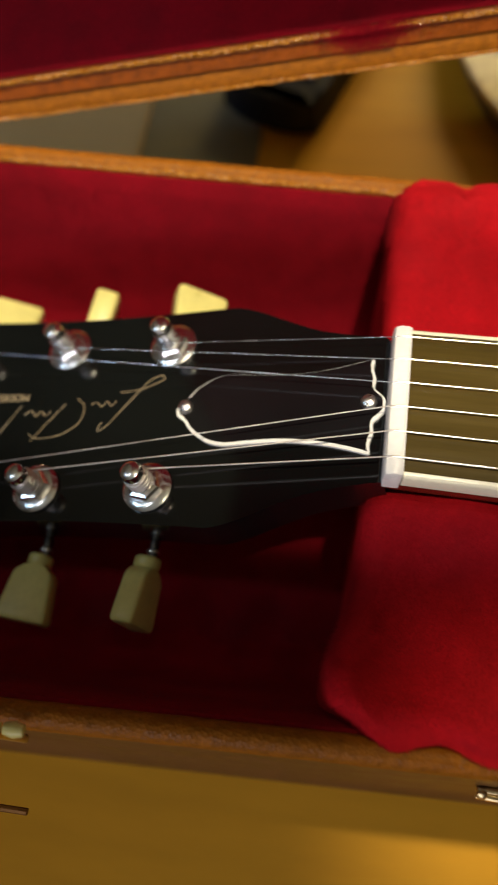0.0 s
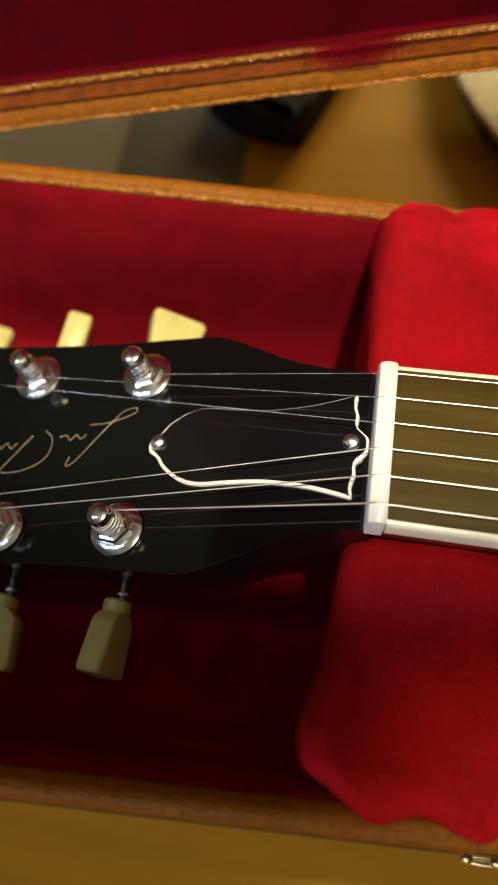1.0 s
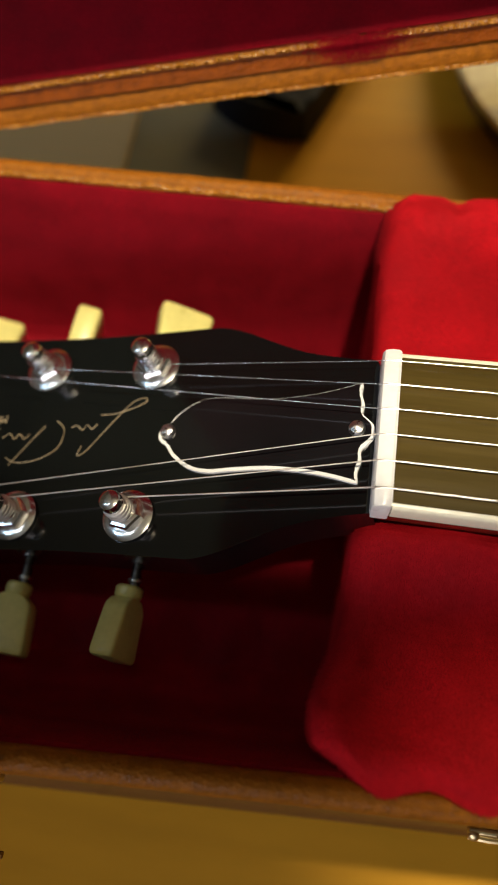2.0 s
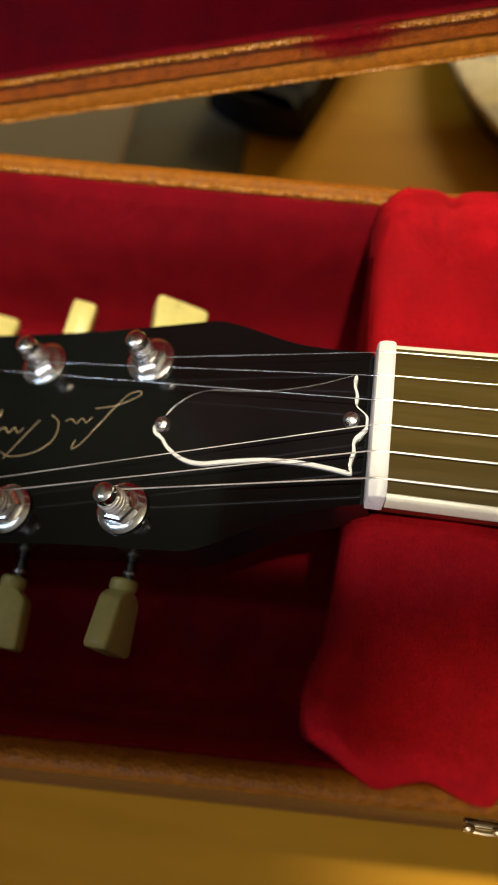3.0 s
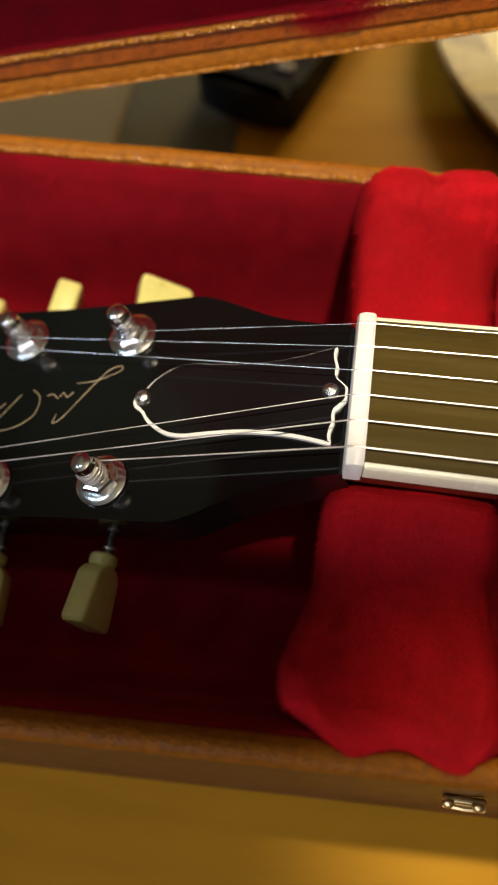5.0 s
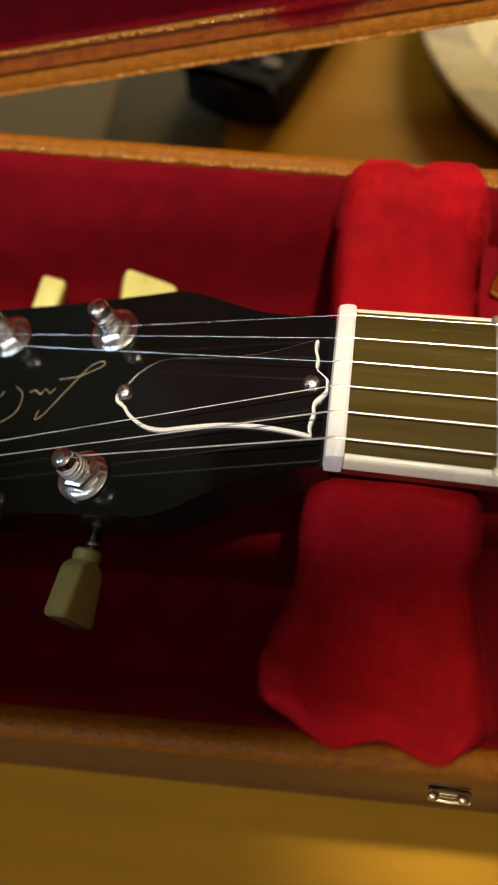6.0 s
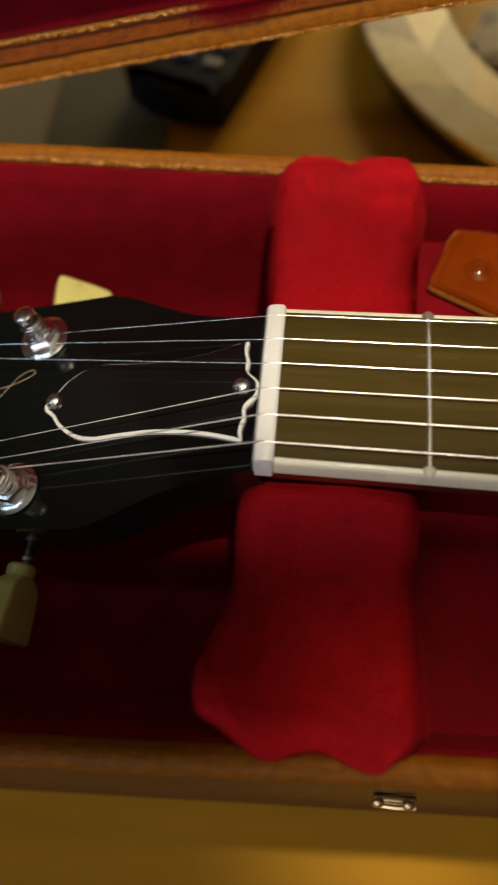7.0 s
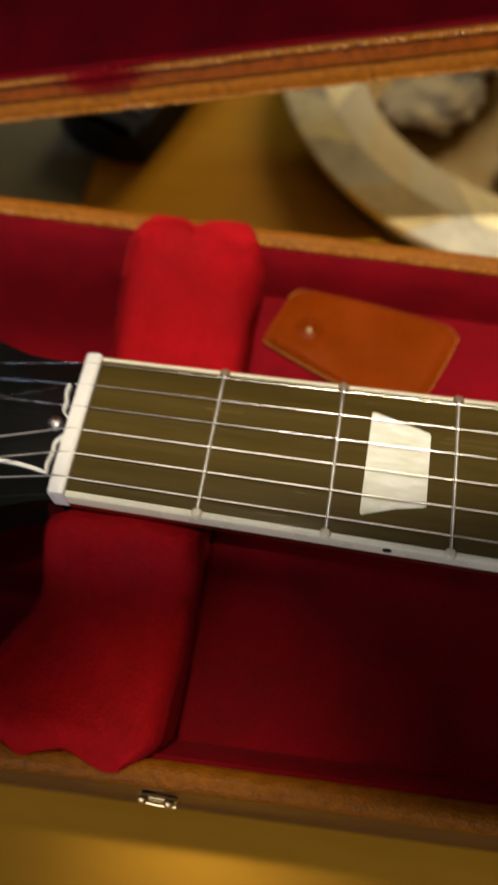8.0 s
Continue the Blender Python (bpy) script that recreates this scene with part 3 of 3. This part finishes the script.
    hinge = part("hinge", sweep([h + Vector((-0.010, -0.003, 0.0045)), h + Vector((0.006, -0.001, 0.006))], 0.003, 12), M_BRASS, case, "brass hinge barrel")
    part("hinge_leaf", box(h.x - 0.009, h.x + 0.005, h.y - 0.0012, h.y + 0.0010, 0.068, h.z + 0.004, 0.0005), M_BRASS, hinge)


lid()


def leather_tab():
    """A stiff leather pull tab on the compartment, dished round its rivet and creased along its border."""
    pts = [(0.0412, 0.0545), (0.0440, 0.0625), (0.0478, 0.0718), (0.0520, 0.0750), (0.0590, 0.0738), (0.0960, 0.0678), (0.1028, 0.0640), (0.1032, 0.0590), (0.0950, 0.0395), (0.0905, 0.0365), (0.0720, 0.0380), (0.0440, 0.0508)]
    line = [(p.x, p.y) for p in smooth_line([(x, y, 0) for x, y in pts], 4, True)]
    cx, cy, rx, ry = 0.071, 0.0555, 0.0553, 0.0575

    def top_z(x, y, k):
        r = math.hypot(x - rx, y - ry)
        return 0.0712 + 0.0010 * bell(r, 0.0070, 0.0060) + 0.0006 * noise.noise(Vector((x * 60, y * 60, 2))) - 0.0005 * bell(k, 0.93, 0.016)
    ks = [1.0, 0.992, 0.975, 0.955, 0.94, 0.93, 0.92, 0.90, 0.85, 0.78, 0.70, 0.62, 0.54, 0.46, 0.38, 0.30, 0.22, 0.14, 0.07]
    bm = bmesh.new()
    n = len(line)
    rings = [[bm.verts.new((x, y, 0.0690)) for x, y in line]]
    for k in ks:
        ring = []
        for x, y in line:
            px, py = cx + (x - cx) * k, cy + (y - cy) * k
            drop = 0.0009 if k == 1.0 else (0.0003 if k > 0.99 else 0.0)
            ring.append(bm.verts.new((px, py, top_z(px, py, k) - drop)))
        rings.append(ring)
    for a, b in zip(rings, rings[1:]):
        for i in range(n):
            bm.faces.new((a[i], a[(i + 1) % n], b[(i + 1) % n], b[i]))
    bm.faces.new(rings[-1])
    bm.faces.new(rings[0][::-1])
    tab = part("pull_tab", bm, M_LEATHER, case, "orange-brown leather pull tab")
    part("tab_edge", prism([(cx + (x - cx) * 1.003, cy + (y - cy) * 1.005) for x, y in line], 0.0686, 0.0704), M_LEATHER_EDGE, tab, "pale raw leather edge")
    part("rivet", lathe([(0.0013, -0.0008), (0.0013, -0.0001), (0.0010, 0.0003), (0.0005, 0.0005), (0, 0.0005)], 18), M_BRASS, tab, "small domed brass rivet", m=pose(rx, ry, 0.0719))
    part("pressed_ring", lathe([(0.0056, -0.0012), (0.0044, 0.0001), (0.0034, 0.0009), (0.0028, 0.0010), (0.0023, 0.0006), (0.0018, -0.0003), (0.0012, -0.0006)], 28), M_LEATHER, tab, m=pose(rx, ry, 0.0722))


leather_tab()

# ---- guitar ----
guitar = thing("electric_guitar", (0.08, 0, 0.0715), "black electric guitar with cream binding lying in its case", "guitar")
ZF = 0.100
HM = pose(-0.005, 0, 0.0945, 0, -14, 1.2)
CA = math.cos(radians(14))
NECK_END = 0.335
SCALE = 0.626


def half(x):
    return 0.0215 + 0.0149 * x


def fret_x(n):
    return SCALE * (1 - 2 ** (-n / 12))


def crown(y, w):
    """Drop of the cambered fingerboard towards its edges."""
    return 0.0006 * (y / w) ** 2


def neck():
    prof_n = 15
    rows = []
    for i in range(25):
        x = -0.004 + (NECK_END + 0.004) * i / 24
        w = half(x)
        dz = 0.0145 + 0.004 * x
        rows.append([(x, -w * math.cos(math.pi * k / prof_n), ZF - 0.0062 - dz * math.sin(math.pi * k / prof_n) ** 0.8) for k in range(prof_n + 1)])
    bm = bmesh.new()
    v = [[bm.verts.new(p) for p in r] for r in rows]
    for a, b in zip(v, v[1:]):
        for k in range(prof_n):
            bm.faces.new((a[k], a[k + 1], b[k + 1], b[k]))
        bm.faces.new((a[-1], a[0], b[0], b[-1]))
    bm.faces.new(v[0])
    bm.faces.new(v[-1])
    part("neck", bm, M_MAHOGANY, guitar, "dark mahogany neck")
    board_rows = []
    bm = bmesh.new()
    for i in range(29):
        x = NECK_END * i / 28
        w = half(x) - 0.0015
        top = [bm.verts.new((x, w * (2 * k / 8 - 1), ZF - crown(w * (2 * k / 8 - 1), w))) for k in range(9)]
        low = [bm.verts.new((x, w, ZF - 0.006)), bm.verts.new((x, -w, ZF - 0.006))]
        board_rows.append(top + low)
    for a, b in zip(board_rows, board_rows[1:]):
        for k in range(11):
            bm.faces.new((a[k], a[(k + 1) % 11], b[(k + 1) % 11], b[k]))
    bm.faces.new(board_rows[0])
    bm.faces.new(board_rows[-1])
    board = part("fretboard", bm, M_ROSEWOOD, guitar, "dark rosewood fretboard with pearl inlay")
    for s in (-1, 1):
        prof = [(-0.00005, ZF - 0.006), (-0.00005, ZF - 0.0005), (0.0008, ZF - 0.00055), (0.00125, ZF - 0.0009), (0.0015, ZF - 0.0016), (0.0015, ZF - 0.006)]
        run = [(Vector((x, s * (half(x) - 0.0015), 0)), Vector((0, s, 0)), Vector((0, 0, 1))) for x in (NECK_END * i / 20 for i in range(21))]
        part("binding", extrude_profile(prof, run), M_BINDING, guitar, "cream plastic binding strip")
    for n in range(1, 13):
        x = fret_x(n)
        if x > NECK_END - 0.01:
            break
        w = half(x) - 0.0013
        pts = [(x, w * (2 * k / 12 - 1), ZF + 0.0002 - crown(w * (2 * k / 12 - 1), w)) for k in range(13)]
        part("fret", sweep(pts, 0.00052, 10, 1.2), M_NICKEL, board, "nickel fret wire")
        for s in (-1, 1):
            nib = lathe([(0.0016, -0.001), (0.0015, 0.0002), (0.0010, 0.0009), (0, 0.0011)], 14)
            part("binding_nib", nib, M_NIB if s > 0 else M_BINDING, board, m=pose(x, s * (half(x) - 0.0011), ZF - 0.0006))
    inlay = [(0.0768, 0.0142), (0.0775, 0.0146), (0.0922, 0.0104), (0.0928, 0.0098), (0.0928, -0.0106), (0.0920, -0.0110), (0.0850, -0.0124), (0.0765, -0.0152), (0.0762, -0.0145)]
    bm = prism(inlay, ZF - 0.0012, ZF + 0.00012, 0.0001, 1)
    part("inlay", bm, M_PEARL, board, "shimmering pearl trapezoid inlay")
    part("side_dot", lathe([(0.0012, 0), (0.0011, 0.0003), (0, 0.0004)], 14), M_DOT, board, m=pose(0.0842, -half(0.0842), ZF - 0.0026, 90, 0, 0))
    # nut with string notches
    bm = bmesh.new()
    prof = [(-0.0049, 0.0925), (-0.0049, 0.0998), (-0.0044, 0.1008), (-0.0030, 0.1014), (-0.0008, 0.1014), (-0.0001, 0.1009), (-0.0001, 0.0925)]
    rings = []
    for y in (-0.0216, -0.0214, -0.0208, -0.010, 0.0, 0.010, 0.0208, 0.0214, 0.0216):
        sh = 0.0007 if abs(y) > 0.0215 else (0.0002 if abs(y) > 0.021 else 0.0)
        rings.append([bm.verts.new((x + (sh if x < -0.002 else -sh), y, z - (sh if z > 0.095 else 0) - 0.0005 * (y / 0.0216) ** 2)) for x, z in prof])
    for a, b in zip(rings, rings[1:]):
        for k in range(len(prof)):
            bm.faces.new((a[k], a[(k + 1) % len(prof)], b[(k + 1) % len(prof)], b[k]))
    bm.faces.new(rings[0])
    bm.faces.new(rings[-1])
    part("nut", bm, M_BONE, guitar, "white nut with six string notches")


neck()


def headstock():
    side = [(0.0, 0.0214), (-0.008, 0.0224), (-0.020, 0.0250), (-0.030, 0.0290), (-0.038, 0.0325), (-0.0445, 0.0344), (-0.050, 0.0345), (-0.070, 0.0338), (-0.090, 0.0336), (-0.115, 0.0342), (-0.145, 0.0360), (-0.170, 0.0385), (-0.178, 0.0380), (-0.184, 0.0330), (-0.1855, 0.024), (-0.181, 0.012), (-0.177, 0.0)]
    line = smooth_line([(x, y, 0) for x, y in side], 4)
    outline = [(p.x, p.y) for p in line] + [(p.x, -p.y) for p in line[-2::-1]]
    part("headstock", prism(outline, -0.0145, 0.0, 0.0012, 3), M_BLACK, guitar, "glossy black lacquered headstock", m=HM)


headstock()


def cover():
    half_line = [(0.0000, 0.0), (-0.0002, 0.0018), (-0.0018, 0.0036), (-0.0032, 0.0052), (-0.0030, 0.0080), (-0.0038, 0.0110), (-0.0036, 0.0136), (-0.0046, 0.0140), (-0.0100, 0.0126), (-0.0170, 0.0112), (-0.0270, 0.0103), (-0.0370, 0.0107), (-0.0440, 0.0112), (-0.0495, 0.0100), (-0.0545, 0.0066), (-0.0570, 0.0034), (-0.0592, 0.0018), (-0.0598, 0.0)]
    k = 0.962
    line = smooth_line([(x / CA * k, y, 0) for x, y in half_line], 4)
    outline = [(p.x, p.y) for p in line] + [(p.x, -p.y) for p in line[-2:0:-1]]
    cx = -0.030
    plate = part("truss_rod_cover", prism(outline, 0.0, 0.0009), M_COVER_W, guitar, "black bell-shaped cover with a white edge", m=HM)
    # inner outline, moved in by one edge width
    n = len(outline)
    inner = []
    for i, (x, y) in enumerate(outline):
        ax, ay = outline[i - 2]
        bx, by = outline[(i + 2) % n]
        tx, ty = bx - ax, by - ay
        ln = math.hypot(tx, ty) or 1
        nx, ny = -ty / ln, tx / ln
        if nx * (cx - x) + ny * (0 - y) < 0:
            nx, ny = -nx, -ny
        inner.append((x + nx * 0.00076, y + ny * 0.00058 + 0.00036))
    part("cover_face", prism(inner, 0.0004, 0.0012, 0.0002, 1), M_COVER_B, plate, m=HM)
    for x in (-0.0043, -0.0548):
        bm = lathe([(0.0022, 0), (0.0022, 0.0004), (0.0018, 0.0013), (0.0009, 0.0018), (0, 0.0019)], 20)
        part("screw", bm, M_SCREW, plate, "domed chrome screw", m=HM @ pose(x / CA, 0.0008, 0.0011))


cover()


def ornament():
    """The maker's script as plain gold flourishes, without letters."""
    def stroke(pts, w):
        line = smooth_line([((x + 0.0029) / CA, y + 0.0002, 0.0001) for x, y in pts], 8)
        return sweep(line, w, 6, 0.25)
    strokes = [
        [(-0.0662, 0.0108), (-0.0668, 0.0120), (-0.0700, 0.0110), (-0.0735, 0.0070), (-0.0780, 0.0008), (-0.0820, -0.0046), (-0.0843, -0.0058), (-0.0836, -0.0030)],
        [(-0.0795, 0.0068), (-0.0740, 0.0074), (-0.0690, 0.0092), (-0.0662, 0.0108)],
        [(-0.0800, 0.0040), (-0.0815, 0.0024), (-0.0830, 0.0038), (-0.0845, 0.0022), (-0.0862, 0.0036), (-0.0880, 0.0030)],
        [(-0.0930, 0.0052), (-0.0902, 0.0024), (-0.0908, -0.0030), (-0.0960, -0.0068), (-0.1030, -0.0080), (-0.1070, -0.0064)],
        [(-0.0965, 0.0036), (-0.1005, -0.0018), (-0.1055, -0.0088)],
        [(-0.1010, 0.0012), (-0.1026, -0.0004), (-0.1042, 0.0012), (-0.1058, -0.0004), (-0.1076, 0.0014), (-0.1098, 0.0000)],
        [(-0.1115, 0.0034), (-0.1140, -0.0010), (-0.1182, -0.0085)],
    ]
    for s in strokes:
        part("gold_flourish", stroke(s, 0.00010), M_GOLD, guitar, "thin gold flourish on black lacquer", m=HM)
    data = bpy.data.curves.new("word", "FONT")
    data.body, data.size, data.extrude = "MODEL", 0.0034, 0.00004
    ob = new("word", data)
    me = bpy.data.meshes.new_from_object(ob)
    bpy.data.objects.remove(ob)
    bm = bmesh.new()
    bm.from_mesh(me)
    part("gold_lettering", bm, M_GOLD, guitar, "small gold printed word", smooth=False, m=HM @ pose(-0.1100, 0.0075, 0.0001, 0, 0, 180))


ornament()

POSTS = {}


def knob_mesh():
    """A keystone button along +y: collar, neck and a flared faceted body."""
    bm = bmesh.new()
    secs = [(0.0, 0.0035, 0.0032), (0.0006, 0.0041, 0.0037), (0.0024, 0.0041, 0.0037), (0.0031, 0.0037, 0.0033), (0.0036, 0.0039, 0.0033), (0.0050, 0.0062, 0.0033), (0.0062, 0.0070, 0.0034), (0.0170, 0.0087, 0.0035), (0.0180, 0.0086, 0.0034), (0.0186, 0.0081, 0.0031), (0.0188, 0.0074, 0.0026)]
    rings = []
    for y, a, b in secs:
        y *= 1.1
        ring = []
        for k in range(20):
            t = 2 * math.pi * k / 20
            e = 0.95 if y < 0.0038 else 0.24
            c, s = math.cos(t), math.sin(t)
            ring.append(bm.verts.new((a * math.copysign(abs(c) ** e, c), y, b * 1.18 * math.copysign(abs(s) ** e, s))))
        rings.append(ring)
    for p, q in zip(rings, rings[1:]):
        for k in range(20):
            bm.faces.new((p[k], p[(k + 1) % 20], q[(k + 1) % 20], q[k]))
    bm.faces.new(rings[0])
    bm.faces.new(rings[-1])
    return bm


def tuner(row, side, turn, lean):
    xl = (-0.0672 - 0.0342 * row + 0.005) / CA
    yl = side * (0.0224 + 0.0006 * row) - (0.0004 if side > 0 else 0.0011)
    at = HM @ pose(xl, yl, 0)
    t = part("tuner", lathe([(0.0064, 0.0), (0.0072, 0.0003), (0.0072, 0.0009), (0.0064, 0.0013), (0.0050, 0.0016), (0.0031, 0.0016)], 36), M_CHROME, guitar, "chrome tuning machine with a cream button", m=at)
    part("hex_nut", lathe([(0.0050, 0.0012), (0.0051, 0.0032), (0.0046, 0.0038), (0.0036, 0.0040), (0.0028, 0.0038)], 6), M_CHROME, t, "chrome hexagonal bushing nut", smooth=False, m=at @ pose(0, 0, 0, 0, 0, 17 * row + 11 * side))
    part("post", lathe([(0.0029, 0.0), (0.0029, 0.0042), (0.0023, 0.0052), (0.0020, 0.0070), (0.0023, 0.0086), (0.0029, 0.0094), (0.0030, 0.0102), (0.0030, 0.0116), (0.0027, 0.0125), (0.0020, 0.0129), (0.0010, 0.0131), (0, 0.0131)], 24), M_CHROME, t, "chrome string post", m=at)
    coil = [(0.0031 * math.cos(a), 0.0031 * math.sin(a), 0.0046 + 0.0044 * a / (2 * math.pi * 3)) for a in (2 * math.pi * 3 * k / 60 for k in range(61))]
    part("string_winding", sweep(coil, 0.00030 if side > 0 else 0.00052, 8), M_STEEL if side > 0 else M_WOUND, t, m=at)
    part("gear_housing", box(-0.007, 0.007, -0.006, 0.006, -0.0235, -0.0146, 0.0015), M_SHAFT, t, "nickel gear housing with shade put into its colour", m=at)
    part("shaft", lathe([(0.0014, 0.0), (0.0014, 0.016)], 12), M_SHAFT, t, m=at @ pose(-0.0033, 0, -0.0172, -90 * side, 0, 0) @ pose(0, 0, 0.005))
    part("washer", lathe([(0.0013, 0.0), (0.0020, 0.0001), (0.0021, 0.0006), (0.0020, 0.0010), (0.0013, 0.0011)], 16), M_SCREW, t, "small bright washer", m=at @ pose(-0.0033, 0, -0.0172, -90 * side, 0, 0) @ pose(0, 0, 0.0125))
    bm = knob_mesh()
    km = at @ pose(-0.0042 if side > 0 else -0.0044, 0.0102 if side > 0 else -0.0147, -0.0172, 0, 0, 0 if side > 0 else 180) @ pose(0, 0, 0, 0, turn, lean)
    if side < 0:
        km = km @ Matrix.Diagonal((0.90, 0.98, 0.90, 1))
    part("button", bm, M_KNOB, t, "cream plastic tuning button", m=km)
    POSTS[(row, side)] = HM @ Vector((xl, yl - side * 0.0029, 0.0068))


for row, side, turn, lean in ((0, 1, 36, -6), (1, 1, 116, -7), (2, 1, 28, -5), (0, -1, -90, -5), (1, -1, -12, -5), (2, -1, 35, 0)):
    tuner(row, side, turn, lean)


def strings():
    pairs = [(0, 1), (1, 1), (2, 1), (2, -1), (1, -1), (0, -1)]
    gauges = [0.00008, 0.00009, 0.00012, 0.00017, 0.00021, 0.00026]
    for i, (row, side) in enumerate(pairs):
        y = 0.0179 - 0.00698 * i
        r = gauges[i]
        zn = 0.1014 - 0.0005 * (y / 0.0216) ** 2 + r * 0.6
        x_far = NECK_END
        y_far = y * (1 + 0.43 * NECK_END / SCALE)
        p = POSTS[(row, side)]
        line = [p, Vector((-0.0049, y, zn - 0.0008)), Vector((-0.0030, y, zn)), Vector((0.0, y, zn)), Vector((x_far, y_far, zn + 0.0030))]
        pts = []
        for a, b in zip(line, line[1:]):
            pts += [a.lerp(b, k / 4) for k in range(4)]
        pts.append(line[-1])
        part("guitar_string", sweep(pts, r, 8), M_STEEL if i < 3 else M_WOUND, guitar, "plain steel string" if i < 3 else "wound nickel string")


strings()

# ---- things on the table behind the case ----
def place_mats():
    a = part("sheet_of_paper", box(-0.60, -0.1235, 0.098, 0.42, 0.0002, 0.0012, 0.0003), M_PAPER)
    tagged(a, "pale grey paper sheet lying on the table", "paper")
    b = part("cloth_napkin", box(-0.1225, -0.066, 0.098, 0.36, 0.0002, 0.0022, 0.0006), M_MAT)
    tagged(b, "folded grey-green cloth lying on the table", "cloth")


place_mats()


def remote():
    r = thing("remote_control", (-0.06, 0.19, 0.0024), "black remote control with coloured rubber buttons", "remote control")
    m = pose(-0.0655, 0.1925, 0.0024, 0, 0, -19)
    out = smooth_line([(-0.025, 0.014, 0), (-0.0215, 0.0050, 0), (-0.011, 0.0008, 0), (0.0, 0.0, 0), (0.011, 0.0008, 0), (0.0215, 0.0050, 0), (0.025, 0.014, 0), (0.0245, 0.09, 0), (0.025, 0.165, 0), (0.018, 0.174, 0), (0, 0.176, 0), (-0.018, 0.174, 0), (-0.025, 0.165, 0), (-0.0245, 0.09, 0)], 4, True)
    part("body", prism([(p.x, p.y) for p in out], 0.0, 0.019, 0.0035, 4), M_REMOTE, r, "black plastic body", m=m)
    cols = [M_ORANGE, M_BLUE, M_GREYB]
    for j in range(5):
        for i in range(3):
            mt = cols[i] if j == 0 else M_GREYB
            b = box(-0.0042, 0.0042, -0.0026, 0.0026, 0, 0.0022, 0.001, 2)
            part("button", b, mt, r, m=m @ pose(-0.014 + 0.014 * i, 0.020 + 0.013 * j, 0.0188))


remote()


def dish():
    cx, cy = 0.157, 0.271
    d = thing("round_dish", (cx, cy, 0), "round dish with a pale segmented shell rim on the table", "dish")
    at = pose(cx, cy, 0)
    part("bowl", lathe([(0, 0.0), (0.060, 0.0), (0.066, 0.002), (0.096, 0.010), (0.112, 0.0125), (0.1140, 0.0155), (0.108, 0.0158), (0.101, 0.0135), (0.094, 0.010), (0.082, 0.0075), (0, 0.0075)], 64), M_DISH, d, "brown dish centre", m=at)
    # Added dark ring standing in for the dish's shadow on the table.
    part("dish_shade_wall", lathe([(0.118, 0.0), (0.1315, 0.0), (0.1385, 0.0176), (0.1370, 0.0178), (0.1290, 0.0040), (0.118, 0.0040)], 64), M_DARKBIT, d, "dark wall added for the shadow beside the dish", m=at)
    n = 24
    tones = ((M_SHELL, M_SHELL_GREY, M_SHELL_TAN, M_SHELL_GREY), (M_SHELL_GREY, M_SHELL, M_SHELL_GREY, M_SHELL_TAN))
    for k in range(n):
        for band in (0, 1):
            r0, r1 = ((0.1000, 0.1200), (0.1205, 0.1400))[band]
            z0, z1 = ((0.0202, 0.0213), (0.0215, 0.0212))[band]
            skew = 0.75 if band == 0 else -0.45
            bm = bmesh.new()
            tops, lows = [], []
            for i in range(7):
                for r, z, s in ((r0, z0, 0.0), (r1, z1, skew)):
                    a = 2 * math.pi * (k + s + 0.5 * band + 0.996 * i / 6) / n
                    tops.append(bm.verts.new((r * math.cos(a), r * math.sin(a), z)))
                    lows.append(bm.verts.new((r * math.cos(a), r * math.sin(a), z - 0.0035)))
            for i in range(6):
                a, b, c, e = 2 * i, 2 * i + 1, 2 * i + 3, 2 * i + 2
                bm.faces.new([tops[q] for q in (a, b, c, e)])
                bm.faces.new([lows[q] for q in (e, c, b, a)])
                bm.faces.new((tops[a], tops[e], lows[e], lows[a]))
                bm.faces.new((tops[b], lows[b], lows[c], tops[c]))
            bm.faces.new((tops[0], lows[0], lows[1], tops[1]))
            bm.faces.new((tops[12], tops[13], lows[13], lows[12]))
            part("rim_segment", bm, tones[band][k % 4], d, m=at)


dish()


def crumple(name, x, y, z, size, mat, label, category, seed, flat=0.6):
    bm = bmesh.new()
    bmesh.ops.create_icosphere(bm, subdivisions=4, radius=size)
    off = Vector((seed * 3.1, seed * 1.7, 0))
    for v in bm.verts:
        p = v.co * (0.9 / size)
        k = 0.75 + 0.9 * abs(noise.noise(p * 1.1 + off)) + 0.4 * abs(noise.noise(p * 2.6 + off)) + 0.15 * abs(noise.noise(p * 6 + off))
        v.co = Vector((v.co.x * k, v.co.y * k, v.co.z * k * flat))
    low = min(v.co.z for v in bm.verts)
    for v in bm.verts:
        v.co += Vector((x, y, z - low))
    tagged(part(name, bm, mat), label, category, category + "s in the dish")


crumple("paper_tissue", 0.096, 0.240, 0.0085, 0.021, M_TISSUE, "crumpled off-white paper tissue in the dish", "tissue", 1, 0.28)
crumple("paper_tissue", 0.116, 0.276, 0.0078, 0.020, M_TISSUE, "crumpled off-white paper tissue in the dish", "tissue", 2)
crumple("paper_tissue", 0.160, 0.205, 0.0078, 0.017, M_TISSUE, "crumpled off-white paper tissue in the dish", "tissue", 5)
crumple("dark_pebble", 0.140, 0.205, 0.0078, 0.010, M_DARKBIT, "dark brown pebble lying in the dish", "pebble", 3)
crumple("dark_pebble", 0.150, 0.236, 0.0078, 0.009, M_DARKBIT, "dark brown pebble lying in the dish", "pebble", 4)
